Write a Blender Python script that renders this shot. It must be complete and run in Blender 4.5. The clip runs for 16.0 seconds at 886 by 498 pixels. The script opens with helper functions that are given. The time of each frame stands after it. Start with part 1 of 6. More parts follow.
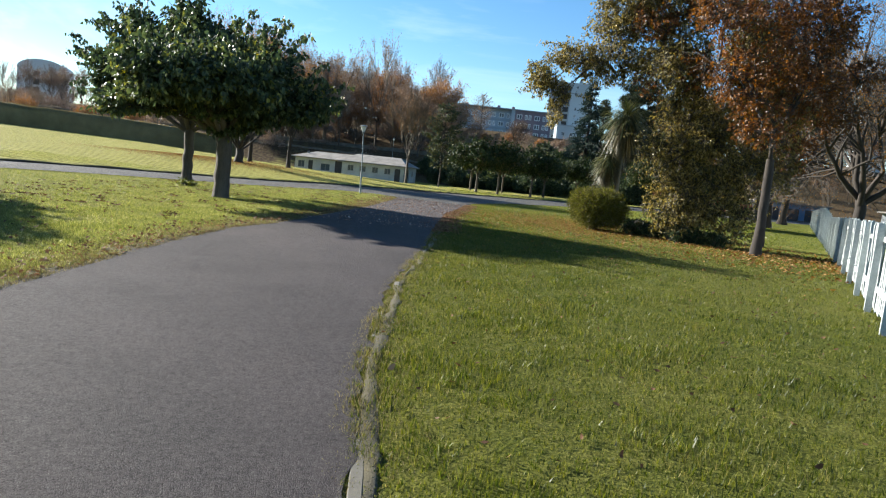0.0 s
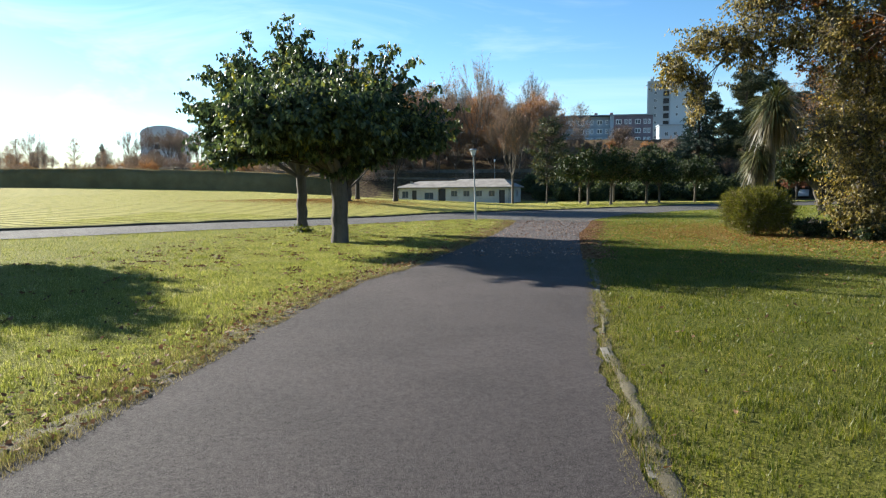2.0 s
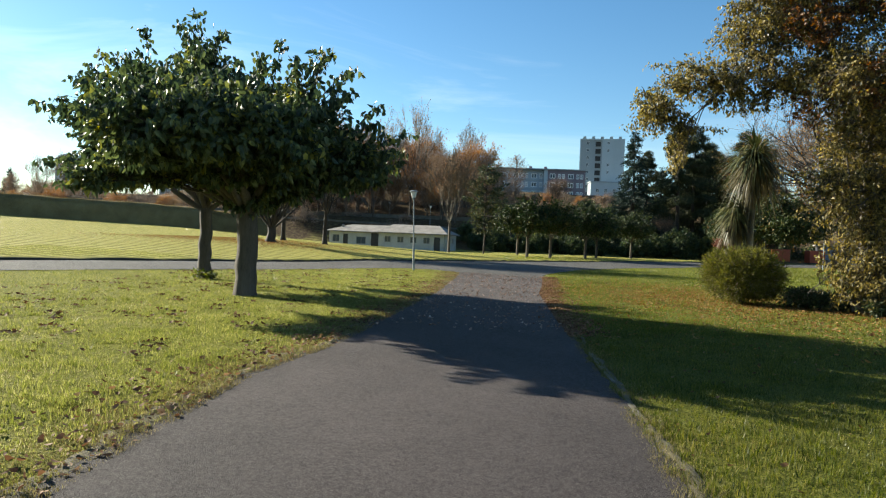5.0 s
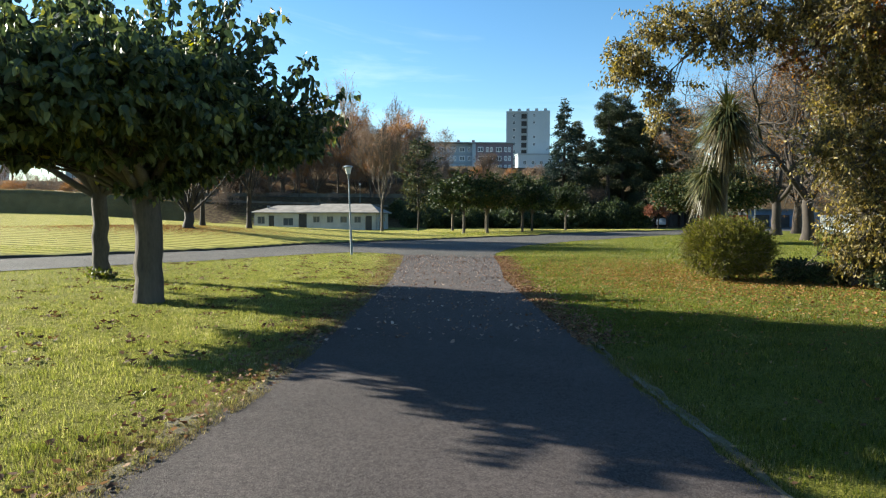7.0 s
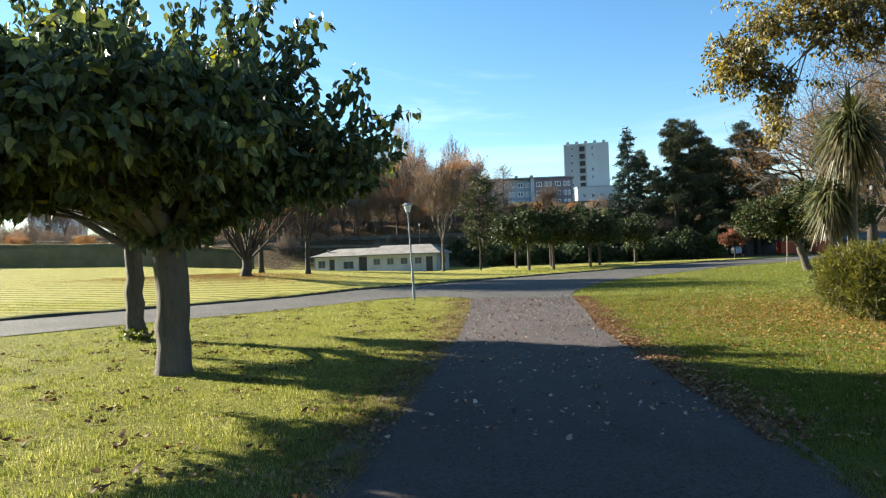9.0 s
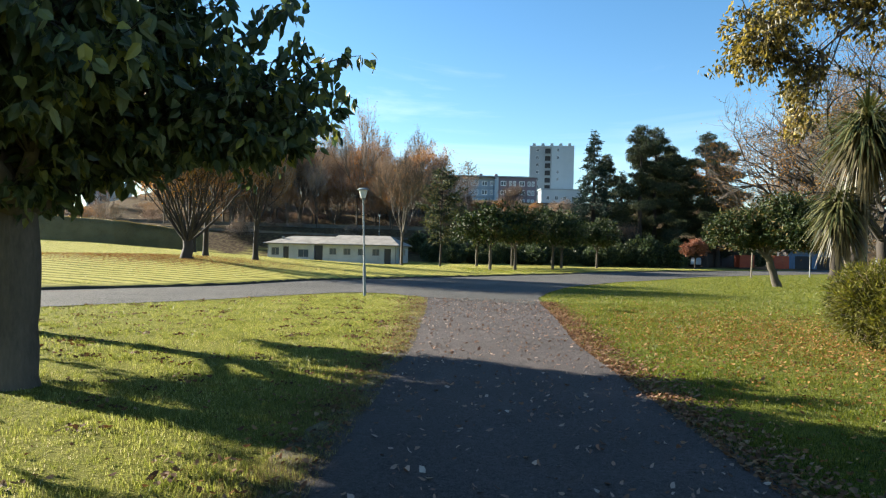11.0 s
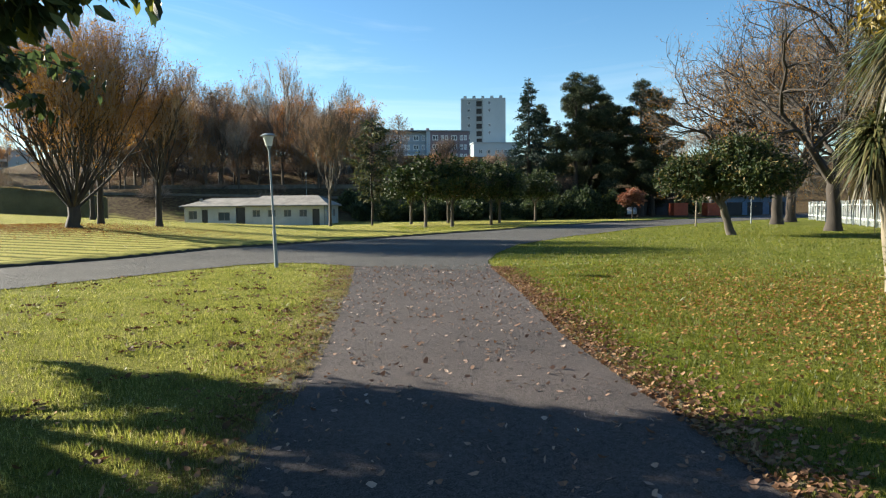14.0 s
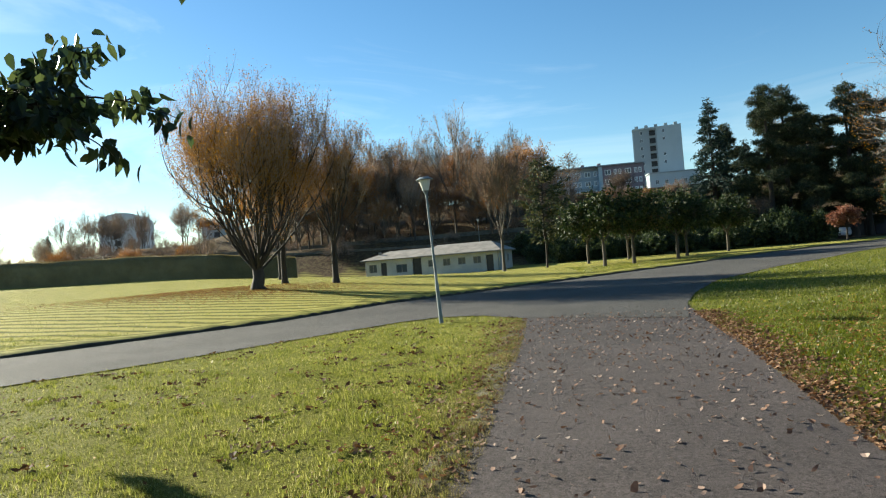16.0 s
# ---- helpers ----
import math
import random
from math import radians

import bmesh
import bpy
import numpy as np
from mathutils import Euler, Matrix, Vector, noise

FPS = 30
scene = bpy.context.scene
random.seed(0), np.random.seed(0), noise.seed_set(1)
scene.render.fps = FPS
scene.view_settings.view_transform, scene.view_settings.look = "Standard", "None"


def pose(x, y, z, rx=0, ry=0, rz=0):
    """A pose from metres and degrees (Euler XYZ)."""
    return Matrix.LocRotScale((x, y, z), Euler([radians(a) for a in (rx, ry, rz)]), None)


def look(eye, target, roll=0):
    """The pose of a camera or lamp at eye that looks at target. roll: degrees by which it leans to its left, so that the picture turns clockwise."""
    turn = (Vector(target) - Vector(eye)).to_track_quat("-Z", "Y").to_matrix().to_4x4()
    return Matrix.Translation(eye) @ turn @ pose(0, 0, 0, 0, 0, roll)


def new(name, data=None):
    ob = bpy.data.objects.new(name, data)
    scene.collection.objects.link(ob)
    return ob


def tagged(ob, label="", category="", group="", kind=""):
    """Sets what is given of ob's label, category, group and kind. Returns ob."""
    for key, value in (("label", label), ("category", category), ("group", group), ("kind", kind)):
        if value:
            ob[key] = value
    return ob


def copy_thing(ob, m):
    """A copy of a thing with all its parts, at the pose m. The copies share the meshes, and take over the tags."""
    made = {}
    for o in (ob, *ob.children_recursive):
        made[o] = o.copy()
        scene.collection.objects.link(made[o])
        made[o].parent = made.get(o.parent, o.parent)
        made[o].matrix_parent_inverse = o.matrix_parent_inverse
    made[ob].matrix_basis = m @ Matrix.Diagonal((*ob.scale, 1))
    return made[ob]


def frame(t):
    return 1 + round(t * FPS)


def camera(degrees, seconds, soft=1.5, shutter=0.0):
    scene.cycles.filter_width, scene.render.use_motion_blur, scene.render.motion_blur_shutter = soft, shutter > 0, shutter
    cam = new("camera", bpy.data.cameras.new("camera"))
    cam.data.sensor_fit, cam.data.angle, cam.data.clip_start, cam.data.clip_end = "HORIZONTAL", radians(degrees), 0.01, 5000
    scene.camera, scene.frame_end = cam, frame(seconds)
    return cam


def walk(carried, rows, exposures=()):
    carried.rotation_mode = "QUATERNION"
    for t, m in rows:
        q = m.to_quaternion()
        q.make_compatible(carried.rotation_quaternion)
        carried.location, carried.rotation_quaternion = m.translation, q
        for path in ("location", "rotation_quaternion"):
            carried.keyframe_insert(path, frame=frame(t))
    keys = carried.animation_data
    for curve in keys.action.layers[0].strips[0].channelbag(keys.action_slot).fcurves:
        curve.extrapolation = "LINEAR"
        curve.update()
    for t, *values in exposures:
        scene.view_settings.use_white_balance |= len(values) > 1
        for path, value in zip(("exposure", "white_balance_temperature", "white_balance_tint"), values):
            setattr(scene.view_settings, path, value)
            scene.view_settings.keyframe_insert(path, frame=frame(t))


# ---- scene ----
EXPOSURES = [
    (0.0, 1.78, 6300, 8), (0.5, 1.78, 6350, 8), (1.5, 1.70, 6400, 8), (2.0, 1.81, 6450, 8), (2.5, 1.84, 6600, 7), (3.0, 1.32, 6850, 4), (3.5, 1.69, 6900, 6),
    (4.0, 1.73, 6650, 8), (4.5, 1.73, 6600, 6), (5.0, 1.70, 6850, 4), (7.5, 2.04, 6650, 5), (8.0, 2.13, 6650, 6), (8.5, 2.05, 6850, 5),
    (9.0, 2.12, 6900, 6), (9.5, 2.12, 6800, 7), (12.0, 1.86, 6800, 4), (12.5, 1.70, 6500, 2), (13.0, 1.59, 6400, 2), (13.5, 1.72, 6500, 2),
    (14.0, 1.83, 6850, 6), (14.5, 2.14, 7450, 12), (15.0, 2.07, 7350, 8), (15.5, 1.82, 6900, 5), (16.0, 1.62, 6850, 2)]
cam = camera(66.8, 16.0, soft=1.2)
PATH = [
    (0, (0.197, -0.237, 1.455), (0.218, 1.751, 1.24), 6.1),
    (0.5, (-0.192, 0.21, 1.585), (-0.211, 2.203, 1.411), 3.0),
    (1, (-0.376, 0.925, 1.563), (-0.612, 2.898, 1.334), 2.2),
    (1.5, (-0.637, 1.615, 1.622), (-0.826, 3.584, 1.324), 1.2),
    (2, (-0.856, 1.944, 1.524), (-1.148, 3.915, 1.354), -0.3),
    (2.5, (-1.081, 2.869, 1.664), (-1.437, 4.831, 1.504), 0.1),
    (3, (-1.255, 3.673, 1.678), (-1.324, 5.666, 1.526), 1.3),
    (3.5, (-1.402, 4.31, 1.728), (-1.402, 6.307, 1.612), 0.5),
    (4, (-1.354, 4.729, 1.694), (-1.424, 6.722, 1.546), -0.4),
    (4.5, (-1.395, 5.339, 1.629), (-1.604, 7.326, 1.535), -2.0),
    (5, (-1.582, 5.951, 1.52), (-1.672, 7.949, 1.491), 2.4),
    (7.5, (-2.251, 9.472, 1.619), (-2.112, 11.464, 1.516), -0.2),
    (8, (-2.232, 10.09, 1.612), (-2.434, 12.079, 1.567), -1.0),
    (8.5, (-2.304, 10.73, 1.587), (-2.31, 12.729, 1.543), 0.8),
    (9, (-2.456, 11.357, 1.647), (-2.51, 13.356, 1.669), -2.0),
    (9.5, (-2.443, 12.135, 1.656), (-2.502, 14.134, 1.655), -1.3),
    (12, (-2.401, 15.172, 1.616), (-2.241, 17.165, 1.648), 1.2),
    (12.5, (-2.422, 15.973, 1.637), (-2.222, 17.957, 1.8), -0.9),
    (13, (-2.307, 16.633, 1.647), (-1.958, 18.599, 1.758), -1.0),
    (13.5, (-2.208, 17.193, 1.649), (-1.7, 19.124, 1.758), -0.3),
    (14, (-2.133, 18.035, 1.624), (-1.873, 20.014, 1.504), -0.5),
    (14.5, (-2.074, 18.809, 1.609), (-1.716, 20.759, 1.344), 1.7),
    (15, (-1.967, 19.652, 1.621), (-1.71, 21.634, 1.552), -2.9),
    (15.5, (-1.99, 20.071, 1.612), (-1.92, 22.07, 1.592), -2.2),
    (16, (-1.968, 20.433, 1.627), (-2.222, 22.417, 1.657), -4.6),
]
walk(cam, [(t, look(eye, target, roll)) for t, eye, target, roll in PATH], exposures=EXPOSURES)

# ---- world, sun ----
SUN_TO = Vector((-0.869, 0.495, math.tan(radians(21.8)))).normalized()
world = bpy.data.worlds.new("sky")
scene.world = world
world.use_nodes = True
wn = world.node_tree
wn.nodes.clear()
sky = wn.nodes.new("ShaderNodeTexSky")
sky.sky_type = "NISHITA"
sky.sun_disc = False
sky.sun_elevation = radians(21.8)
sky.sun_rotation = math.atan2(SUN_TO.x, SUN_TO.y)
sky.air_density, sky.dust_density, sky.ozone_density = 1.0, 0.12, 3.0
back = wn.nodes.new("ShaderNodeBackground")
back.inputs["Strength"].default_value = 0.059
wout = wn.nodes.new("ShaderNodeOutputWorld")
tone = wn.nodes.new("ShaderNodeHueSaturation")
tone.inputs["Saturation"].default_value = 1.22
# thin high cirrus
air = wn.nodes.new("ShaderNodeTexCoord")
drift = wn.nodes.new("ShaderNodeMapping")
drift.inputs["Scale"].default_value = (1.0, 2.2, 5.0)
drift.inputs["Rotation"].default_value = (0.3, 0.35, 0.5)
wn.links.new(air.outputs["Generated"], drift.inputs[0])
wisp = wn.nodes.new("ShaderNodeTexNoise")
wisp.inputs["Scale"].default_value, wisp.inputs["Detail"].default_value, wisp.inputs["Roughness"].default_value, wisp.inputs["Distortion"].default_value = 1.6, 6, 0.6, 0.8
wn.links.new(drift.outputs[0], wisp.inputs["Vector"])
veil = wn.nodes.new("ShaderNodeMapRange")
for key, value in (("From Min", 0.5), ("From Max", 0.78), ("To Min", 0.0), ("To Max", 1.0)):
    veil.inputs[key].default_value = value
wn.links.new(wisp.outputs[0], veil.inputs["Value"])
for key, base, gain in (("Saturation", 1.2, -0.4), ("Value", 1.0, 0.16)):
    step = wn.nodes.new("ShaderNodeMath")
    step.operation = "MULTIPLY_ADD"
    step.inputs[1].default_value, step.inputs[2].default_value = gain, base
    wn.links.new(veil.outputs["Result"], step.inputs[0])
    wn.links.new(step.outputs[0], tone.inputs[key])
wn.links.new(sky.outputs[0], tone.inputs["Color"])
wn.links.new(tone.outputs[0], back.inputs[0])
wn.links.new(back.outputs[0], wout.inputs[0])
sun = new("sun", bpy.data.lights.new("sun", "SUN"))
sun.data.energy, sun.data.angle, sun.data.color = 5.0, radians(0.55), (1.0, 0.93, 0.82)
sun.matrix_world = look(SUN_TO * 50, (0, 0, 0))

# ---- materials ----
def nodes_of(name):
    m = bpy.data.materials.new(name)
    m.use_nodes = True
    nt = m.node_tree
    bsdf = nt.nodes["Principled BSDF"]
    return m, nt, bsdf, nt.nodes["Material Output"]


def noise_tex(nt, scale, detail=4.0, rough=0.6, coord=None, dist=0.0):
    n = nt.nodes.new("ShaderNodeTexNoise")
    n.inputs["Scale"].default_value, n.inputs["Detail"].default_value = scale, detail
    n.inputs["Roughness"].default_value, n.inputs["Distortion"].default_value = rough, dist
    if coord is not None:
        nt.links.new(coord, n.inputs["Vector"])
    return n


def ramp(nt, src, stops):
    r = nt.nodes.new("ShaderNodeValToRGB")
    while len(r.color_ramp.elements) < len(stops):
        r.color_ramp.elements.new(0.5)
    for e, (p, c) in zip(r.color_ramp.elements, stops):
        e.position, e.color = p, (*c, 1) if len(c) == 3 else c
    nt.links.new(src, r.inputs[0])
    return r


def mix(nt, fac, a, b, mode="MIX"):
    m = nt.nodes.new("ShaderNodeMix")
    m.data_type, m.blend_type = "RGBA", mode
    for key, v in ((0, fac), (6, a), (7, b)):
        if isinstance(v, bpy.types.NodeSocket):
            nt.links.new(v, m.inputs[key])
        else:
            m.inputs[key].default_value = v if key == 0 else (*v, 1)
    return m.outputs[2]


def math_node(nt, op, a, b=0.0, c=0.0, clamp=False):
    m = nt.nodes.new("ShaderNodeMath")
    m.operation, m.use_clamp = op, clamp
    for k, v in enumerate((a, b, c)):
        if isinstance(v, bpy.types.NodeSocket):
            nt.links.new(v, m.inputs[k])
        else:
            m.inputs[k].default_value = v
    return m.outputs[0]


def bump(nt, bsdf, height, strength, distance):
    b = nt.nodes.new("ShaderNodeBump")
    b.inputs["Strength"].default_value, b.inputs["Distance"].default_value = strength, distance
    nt.links.new(height, b.inputs["Height"])
    nt.links.new(b.outputs[0], bsdf.inputs["Normal"])


def surface(name, dark, light, big=0.8, fine=40.0, rough=0.8, relief=0.4, depth=0.004, metal=0.0, spread=0.0, stretch=(1, 1, 1)):
    """A worn surface: two colours mixed by a wide and a fine grain, with fine relief; spread varies it from piece to piece."""
    m, nt, bsdf, out = nodes_of(name)
    tc = nt.nodes.new("ShaderNodeTexCoord")
    mp = nt.nodes.new("ShaderNodeMapping")
    mp.inputs["Scale"].default_value = stretch
    nt.links.new(tc.outputs["Object"], mp.inputs[0])
    a = noise_tex(nt, big, 5, 0.6, mp.outputs[0], 0.3)
    b = noise_tex(nt, fine, 6, 0.7, mp.outputs[0])
    f = math_node(nt, "ADD", math_node(nt, "MULTIPLY", a.outputs[0], 0.6), math_node(nt, "MULTIPLY", b.outputs[0], 0.4))
    col = ramp(nt, f, [(0.34, dark), (0.66, light)]).outputs[0]
    if spread:
        oi = nt.nodes.new("ShaderNodeObjectInfo")
        hs = nt.nodes.new("ShaderNodeHueSaturation")
        nt.links.new(math_node(nt, "MULTIPLY_ADD", oi.outputs["Random"], spread, 1 - spread / 2), hs.inputs["Value"])
        nt.links.new(col, hs.inputs["Color"])
        col = hs.outputs[0]
    nt.links.new(col, bsdf.inputs["Base Color"])
    nt.links.new(math_node(nt, "MULTIPLY_ADD", b.outputs[0], 0.2, rough - 0.1, clamp=True), bsdf.inputs["Roughness"])
    bsdf.inputs["Metallic"].default_value = metal
    bump(nt, bsdf, b.outputs[0], relief, depth)
    return m


def foliage(name, stops, translucent=0.35, rough=0.45, gloss=0.4):
    """Leaves: each one takes its own colour from the stops; part of the light passes through."""
    m, nt, bsdf, out = nodes_of(name)
    g = nt.nodes.new("ShaderNodeNewGeometry")
    oi = nt.nodes.new("ShaderNodeObjectInfo")
    tc = nt.nodes.new("ShaderNodeTexCoord")
    patch = noise_tex(nt, 0.7, 5, 0.72, tc.outputs["Object"])
    f = math_node(nt, "MULTIPLY_ADD", patch.outputs[0], 0.8, math_node(nt, "MULTIPLY_ADD", g.outputs["Random Per Island"], 0.75, -0.28))
    f = math_node(nt, "ADD", f, math_node(nt, "MULTIPLY_ADD", oi.outputs["Random"], 0.2, -0.1), clamp=True)
    col = ramp(nt, f, stops).outputs[0]
    nt.links.new(col, bsdf.inputs["Base Color"])
    bsdf.inputs["Roughness"].default_value = rough
    bsdf.inputs["Specular IOR Level"].default_value = gloss
    tr = nt.nodes.new("ShaderNodeBsdfTranslucent")
    hs = nt.nodes.new("ShaderNodeHueSaturation")
    hs.inputs["Saturation"].default_value, hs.inputs["Value"].default_value = 1.15, 1.3
    nt.links.new(col, hs.inputs["Color"])
    nt.links.new(hs.outputs[0], tr.inputs[0])
    mx = nt.nodes.new("ShaderNodeMixShader")
    mx.inputs[0].default_value = translucent
    nt.links.new(bsdf.outputs[0], mx.inputs[1])
    nt.links.new(tr.outputs[0], mx.inputs[2])
    nt.links.new(mx.outputs[0], out.inputs[0])
    return m


def plain(name, colour, rough=0.5, metal=0.0):
    m, nt, bsdf, out = nodes_of(name)
    bsdf.inputs["Base Color"].default_value = (*colour, 1)
    bsdf.inputs["Roughness"].default_value, bsdf.inputs["Metallic"].default_value = rough, metal
    return m


def make_turf():
    m, nt, bsdf, out = nodes_of("turf")
    geo = nt.nodes.new("ShaderNodeNewGeometry")
    pos = geo.outputs["Position"]
    wide = noise_tex(nt, 0.22, 3, 0.55, pos)
    mid = noise_tex(nt, 2.2, 4, 0.6, pos)
    fine = noise_tex(nt, 38.0, 4, 0.7, pos)
    green = ramp(nt, fine.outputs[0], [(0.3, (0.0409, 0.0484, 0.00682)), (0.5, (0.127, 0.135, 0.0186)), (0.72, (0.254, 0.242, 0.0422))]).outputs[0]
    straw = ramp(nt, fine.outputs[0], [(0.3, (0.093, 0.0868, 0.0186)), (0.7, (0.26, 0.229, 0.0682))]).outputs[0]
    f = math_node(nt, "MULTIPLY_ADD", wide.outputs[0], 0.9, math_node(nt, "MULTIPLY_ADD", mid.outputs[0], 0.9, -0.62), clamp=True)
    sep = nt.nodes.new("ShaderNodeSeparateXYZ")
    nt.links.new(pos, sep.inputs[0])
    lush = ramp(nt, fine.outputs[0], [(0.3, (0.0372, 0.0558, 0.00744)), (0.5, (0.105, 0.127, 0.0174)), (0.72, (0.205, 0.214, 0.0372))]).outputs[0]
    # darker green on the right below y 17, blending into lush by 22
    deep_green = ramp(nt, fine.outputs[0], [(0.3, (0.0179, 0.0312, 0.00521)), (0.5, (0.0655, 0.0818, 0.0104)), (0.72, (0.149, 0.156, 0.0253))]).outputs[0]
    lush = mix(nt, math_node(nt, "MULTIPLY_ADD", sep.outputs[1], 0.2, -3.4, clamp=True), deep_green, lush)
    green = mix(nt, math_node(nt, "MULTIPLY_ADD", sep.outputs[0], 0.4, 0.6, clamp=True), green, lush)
    col = mix(nt, f, green, straw)
    # mown swathes on the field across the road
    u = math_node(nt, "ADD", math_node(nt, "MULTIPLY", math_node(nt, "ADD", sep.outputs[0], 10.2), -0.785),
                  math_node(nt, "MULTIPLY", math_node(nt, "ADD", sep.outputs[1], -41.3), 0.62))
    on = math_node(nt, "MULTIPLY", u, 0.5, clamp=True)
    s = math_node(nt, "ADD", math_node(nt, "MULTIPLY", sep.outputs[1], 0.98), math_node(nt, "MULTIPLY", sep.outputs[0], 0.18))
    s = math_node(nt, "ADD", s, math_node(nt, "MULTIPLY", mid.outputs[0], 0.35))
    s = math_node(nt, "ADD", s, math_node(nt, "MULTIPLY", wide.outputs[0], 1.2))
    band = math_node(nt, "MULTIPLY_ADD", math_node(nt, "SINE", math_node(nt, "MULTIPLY", s, 6.6)), 0.5, 0.5)
    hay = ramp(nt, band, [(0.06, (0.0744, 0.0806, 0.0124)), (0.30, (0.26, 0.254, 0.0465)), (0.7, (0.409, 0.372, 0.0992))]).outputs[0]
    hay = mix(nt, 0.35, hay, straw)
    col = mix(nt, on, col, hay)
    # leaf-covered earth on the bank behind the hut, and on the far hills
    earth = ramp(nt, mid.outputs[0], [(0.3, (0.031, 0.0223, 0.0136)), (0.5, (0.0775, 0.0508, 0.0279)), (0.7, (0.118, 0.0961, 0.0403))]).outputs[0]
    bank = math_node(nt, "MULTIPLY", math_node(nt, "ADD", sep.outputs[1], math_node(nt, "MULTIPLY_ADD", wide.outputs[0], 14.0, -117.0)), 0.25, clamp=True)
    left_side = math_node(nt, "MULTIPLY_ADD", sep.outputs[0], -0.01, 6.2, clamp=True)
    col = mix(nt, math_node(nt, "MULTIPLY", bank, left_side), col, earth)
    nt.links.new(col, bsdf.inputs["Base Color"])
    bsdf.inputs["Roughness"].default_value = 0.9
    bsdf.inputs["Specular IOR Level"].default_value = 0.06
    rough_ground = noise_tex(nt, 7.0, 4, 0.65, pos)
    bump(nt, bsdf, math_node(nt, "MULTIPLY_ADD", rough_ground.outputs[0], 2.2, fine.outputs[0]), 1.0, 0.05)
    return m


def make_asphalt(name, dark, light, stone):
    m, nt, bsdf, out = nodes_of(name)
    pos = nt.nodes.new("ShaderNodeNewGeometry").outputs["Position"]
    wide = noise_tex(nt, 0.5, 5, 0.65, pos, 0.4)
    grit = noise_tex(nt, 95.0, 3, 0.7, pos)
    v = nt.nodes.new("ShaderNodeTexVoronoi")
    v.inputs["Scale"].default_value = 150.0
    nt.links.new(pos, v.inputs["Vector"])
    clot = noise_tex(nt, 24.0, 4, 0.75, pos)
    f = math_node(nt, "MULTIPLY_ADD", wide.outputs[0], 0.5, math_node(nt, "MULTIPLY_ADD", grit.outputs[0], 1.5, -1.05))
    f = math_node(nt, "MULTIPLY_ADD", clot.outputs[0], 1.1, f)
    col = ramp(nt, f, [(0.25, dark), (0.75, light)]).outputs[0]
    chips = ramp(nt, v.outputs["Color"], [(0.55, (0, 0, 0)), (0.95, (1, 1, 1))]).outputs[0]
    col = mix(nt, math_node(nt, "MULTIPLY", chips, 0.5), col, stone)
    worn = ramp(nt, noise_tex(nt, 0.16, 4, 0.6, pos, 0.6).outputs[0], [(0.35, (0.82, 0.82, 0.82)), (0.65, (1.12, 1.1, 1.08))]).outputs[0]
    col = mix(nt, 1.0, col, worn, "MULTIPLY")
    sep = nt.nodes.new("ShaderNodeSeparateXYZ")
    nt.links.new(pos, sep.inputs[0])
    # colour scaled along y: darker up to about 7, lighter past about 23
    y_tone = ramp(nt, math_node(nt, "MULTIPLY_ADD", sep.outputs[1], 0.03, 0.0, clamp=True), [(0.2, (0.70, 0.70, 0.72)), (0.7, (1.12, 1.12, 1.12))]).outputs[0]
    col = mix(nt, 1.0, col, y_tone, "MULTIPLY")
    nt.links.new(col, bsdf.inputs["Base Color"])
    bsdf.inputs["Roughness"].default_value = 0.88
    bsdf.inputs["Specular IOR Level"].default_value = 0.25
    h = math_node(nt, "ADD", math_node(nt, "MULTIPLY", v.outputs["Distance"], -0.8), grit.outputs[0])
    bump(nt, bsdf, math_node(nt, "ADD", h, clot.outputs[0]), 1.0, 0.012)
    return m


TURF = make_turf()
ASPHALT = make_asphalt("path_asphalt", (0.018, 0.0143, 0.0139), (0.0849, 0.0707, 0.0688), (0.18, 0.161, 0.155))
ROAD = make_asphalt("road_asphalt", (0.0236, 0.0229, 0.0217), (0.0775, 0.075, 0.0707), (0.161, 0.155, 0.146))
CONCRETE = surface("concrete", (0.058, 0.0527, 0.0395), (0.153, 0.139, 0.111), 1.5, 45, 0.9, 0.6, 0.006, spread=0.3)
SOIL = surface("soil", (0.0186, 0.0136, 0.00744), (0.0558, 0.0434, 0.0217), 1.2, 30, 0.95, 0.8, 0.02)
BARK = surface("bark", (0.0325, 0.026, 0.0202), (0.116, 0.0978, 0.0758), 2.5, 26, 0.9, 0.9, 0.02, stretch=(1, 1, 0.25))
BARK_PALE = surface("pale_bark", (0.112, 0.091, 0.063), (0.28, 0.238, 0.175), 2.0, 22, 0.9, 0.7, 0.015, stretch=(1, 1, 0.3))
BARK_DARK = surface("dark_bark", (0.0143, 0.0111, 0.00845), (0.0488, 0.0377, 0.0292), 2.0, 22, 0.9, 0.8, 0.02, stretch=(1, 1, 0.3))
TWIG = surface("twig", (0.18, 0.131, 0.101), (0.345, 0.262, 0.206), 1.0, 20, 0.85, 0.3, 0.004, spread=0.3)
TWIG_OLD = surface("old_twig", (0.042, 0.036, 0.031), (0.105, 0.09, 0.076), 1.0, 20, 0.85, 0.3, 0.004)
TWIG_GREY = surface("grey_twig", (0.128, 0.105, 0.0863), (0.27, 0.225, 0.188), 1.0, 20, 0.85, 0.3, 0.004, spread=0.3)
GREEN = foliage("green_leaf", [(0.0, (0.0144, 0.0252, 0.0126)), (0.5, (0.0432, 0.063, 0.027)), (0.82, (0.104, 0.126, 0.0495)), (1.0, (0.234, 0.216, 0.0315))], 0.32, 0.45, 0.32)
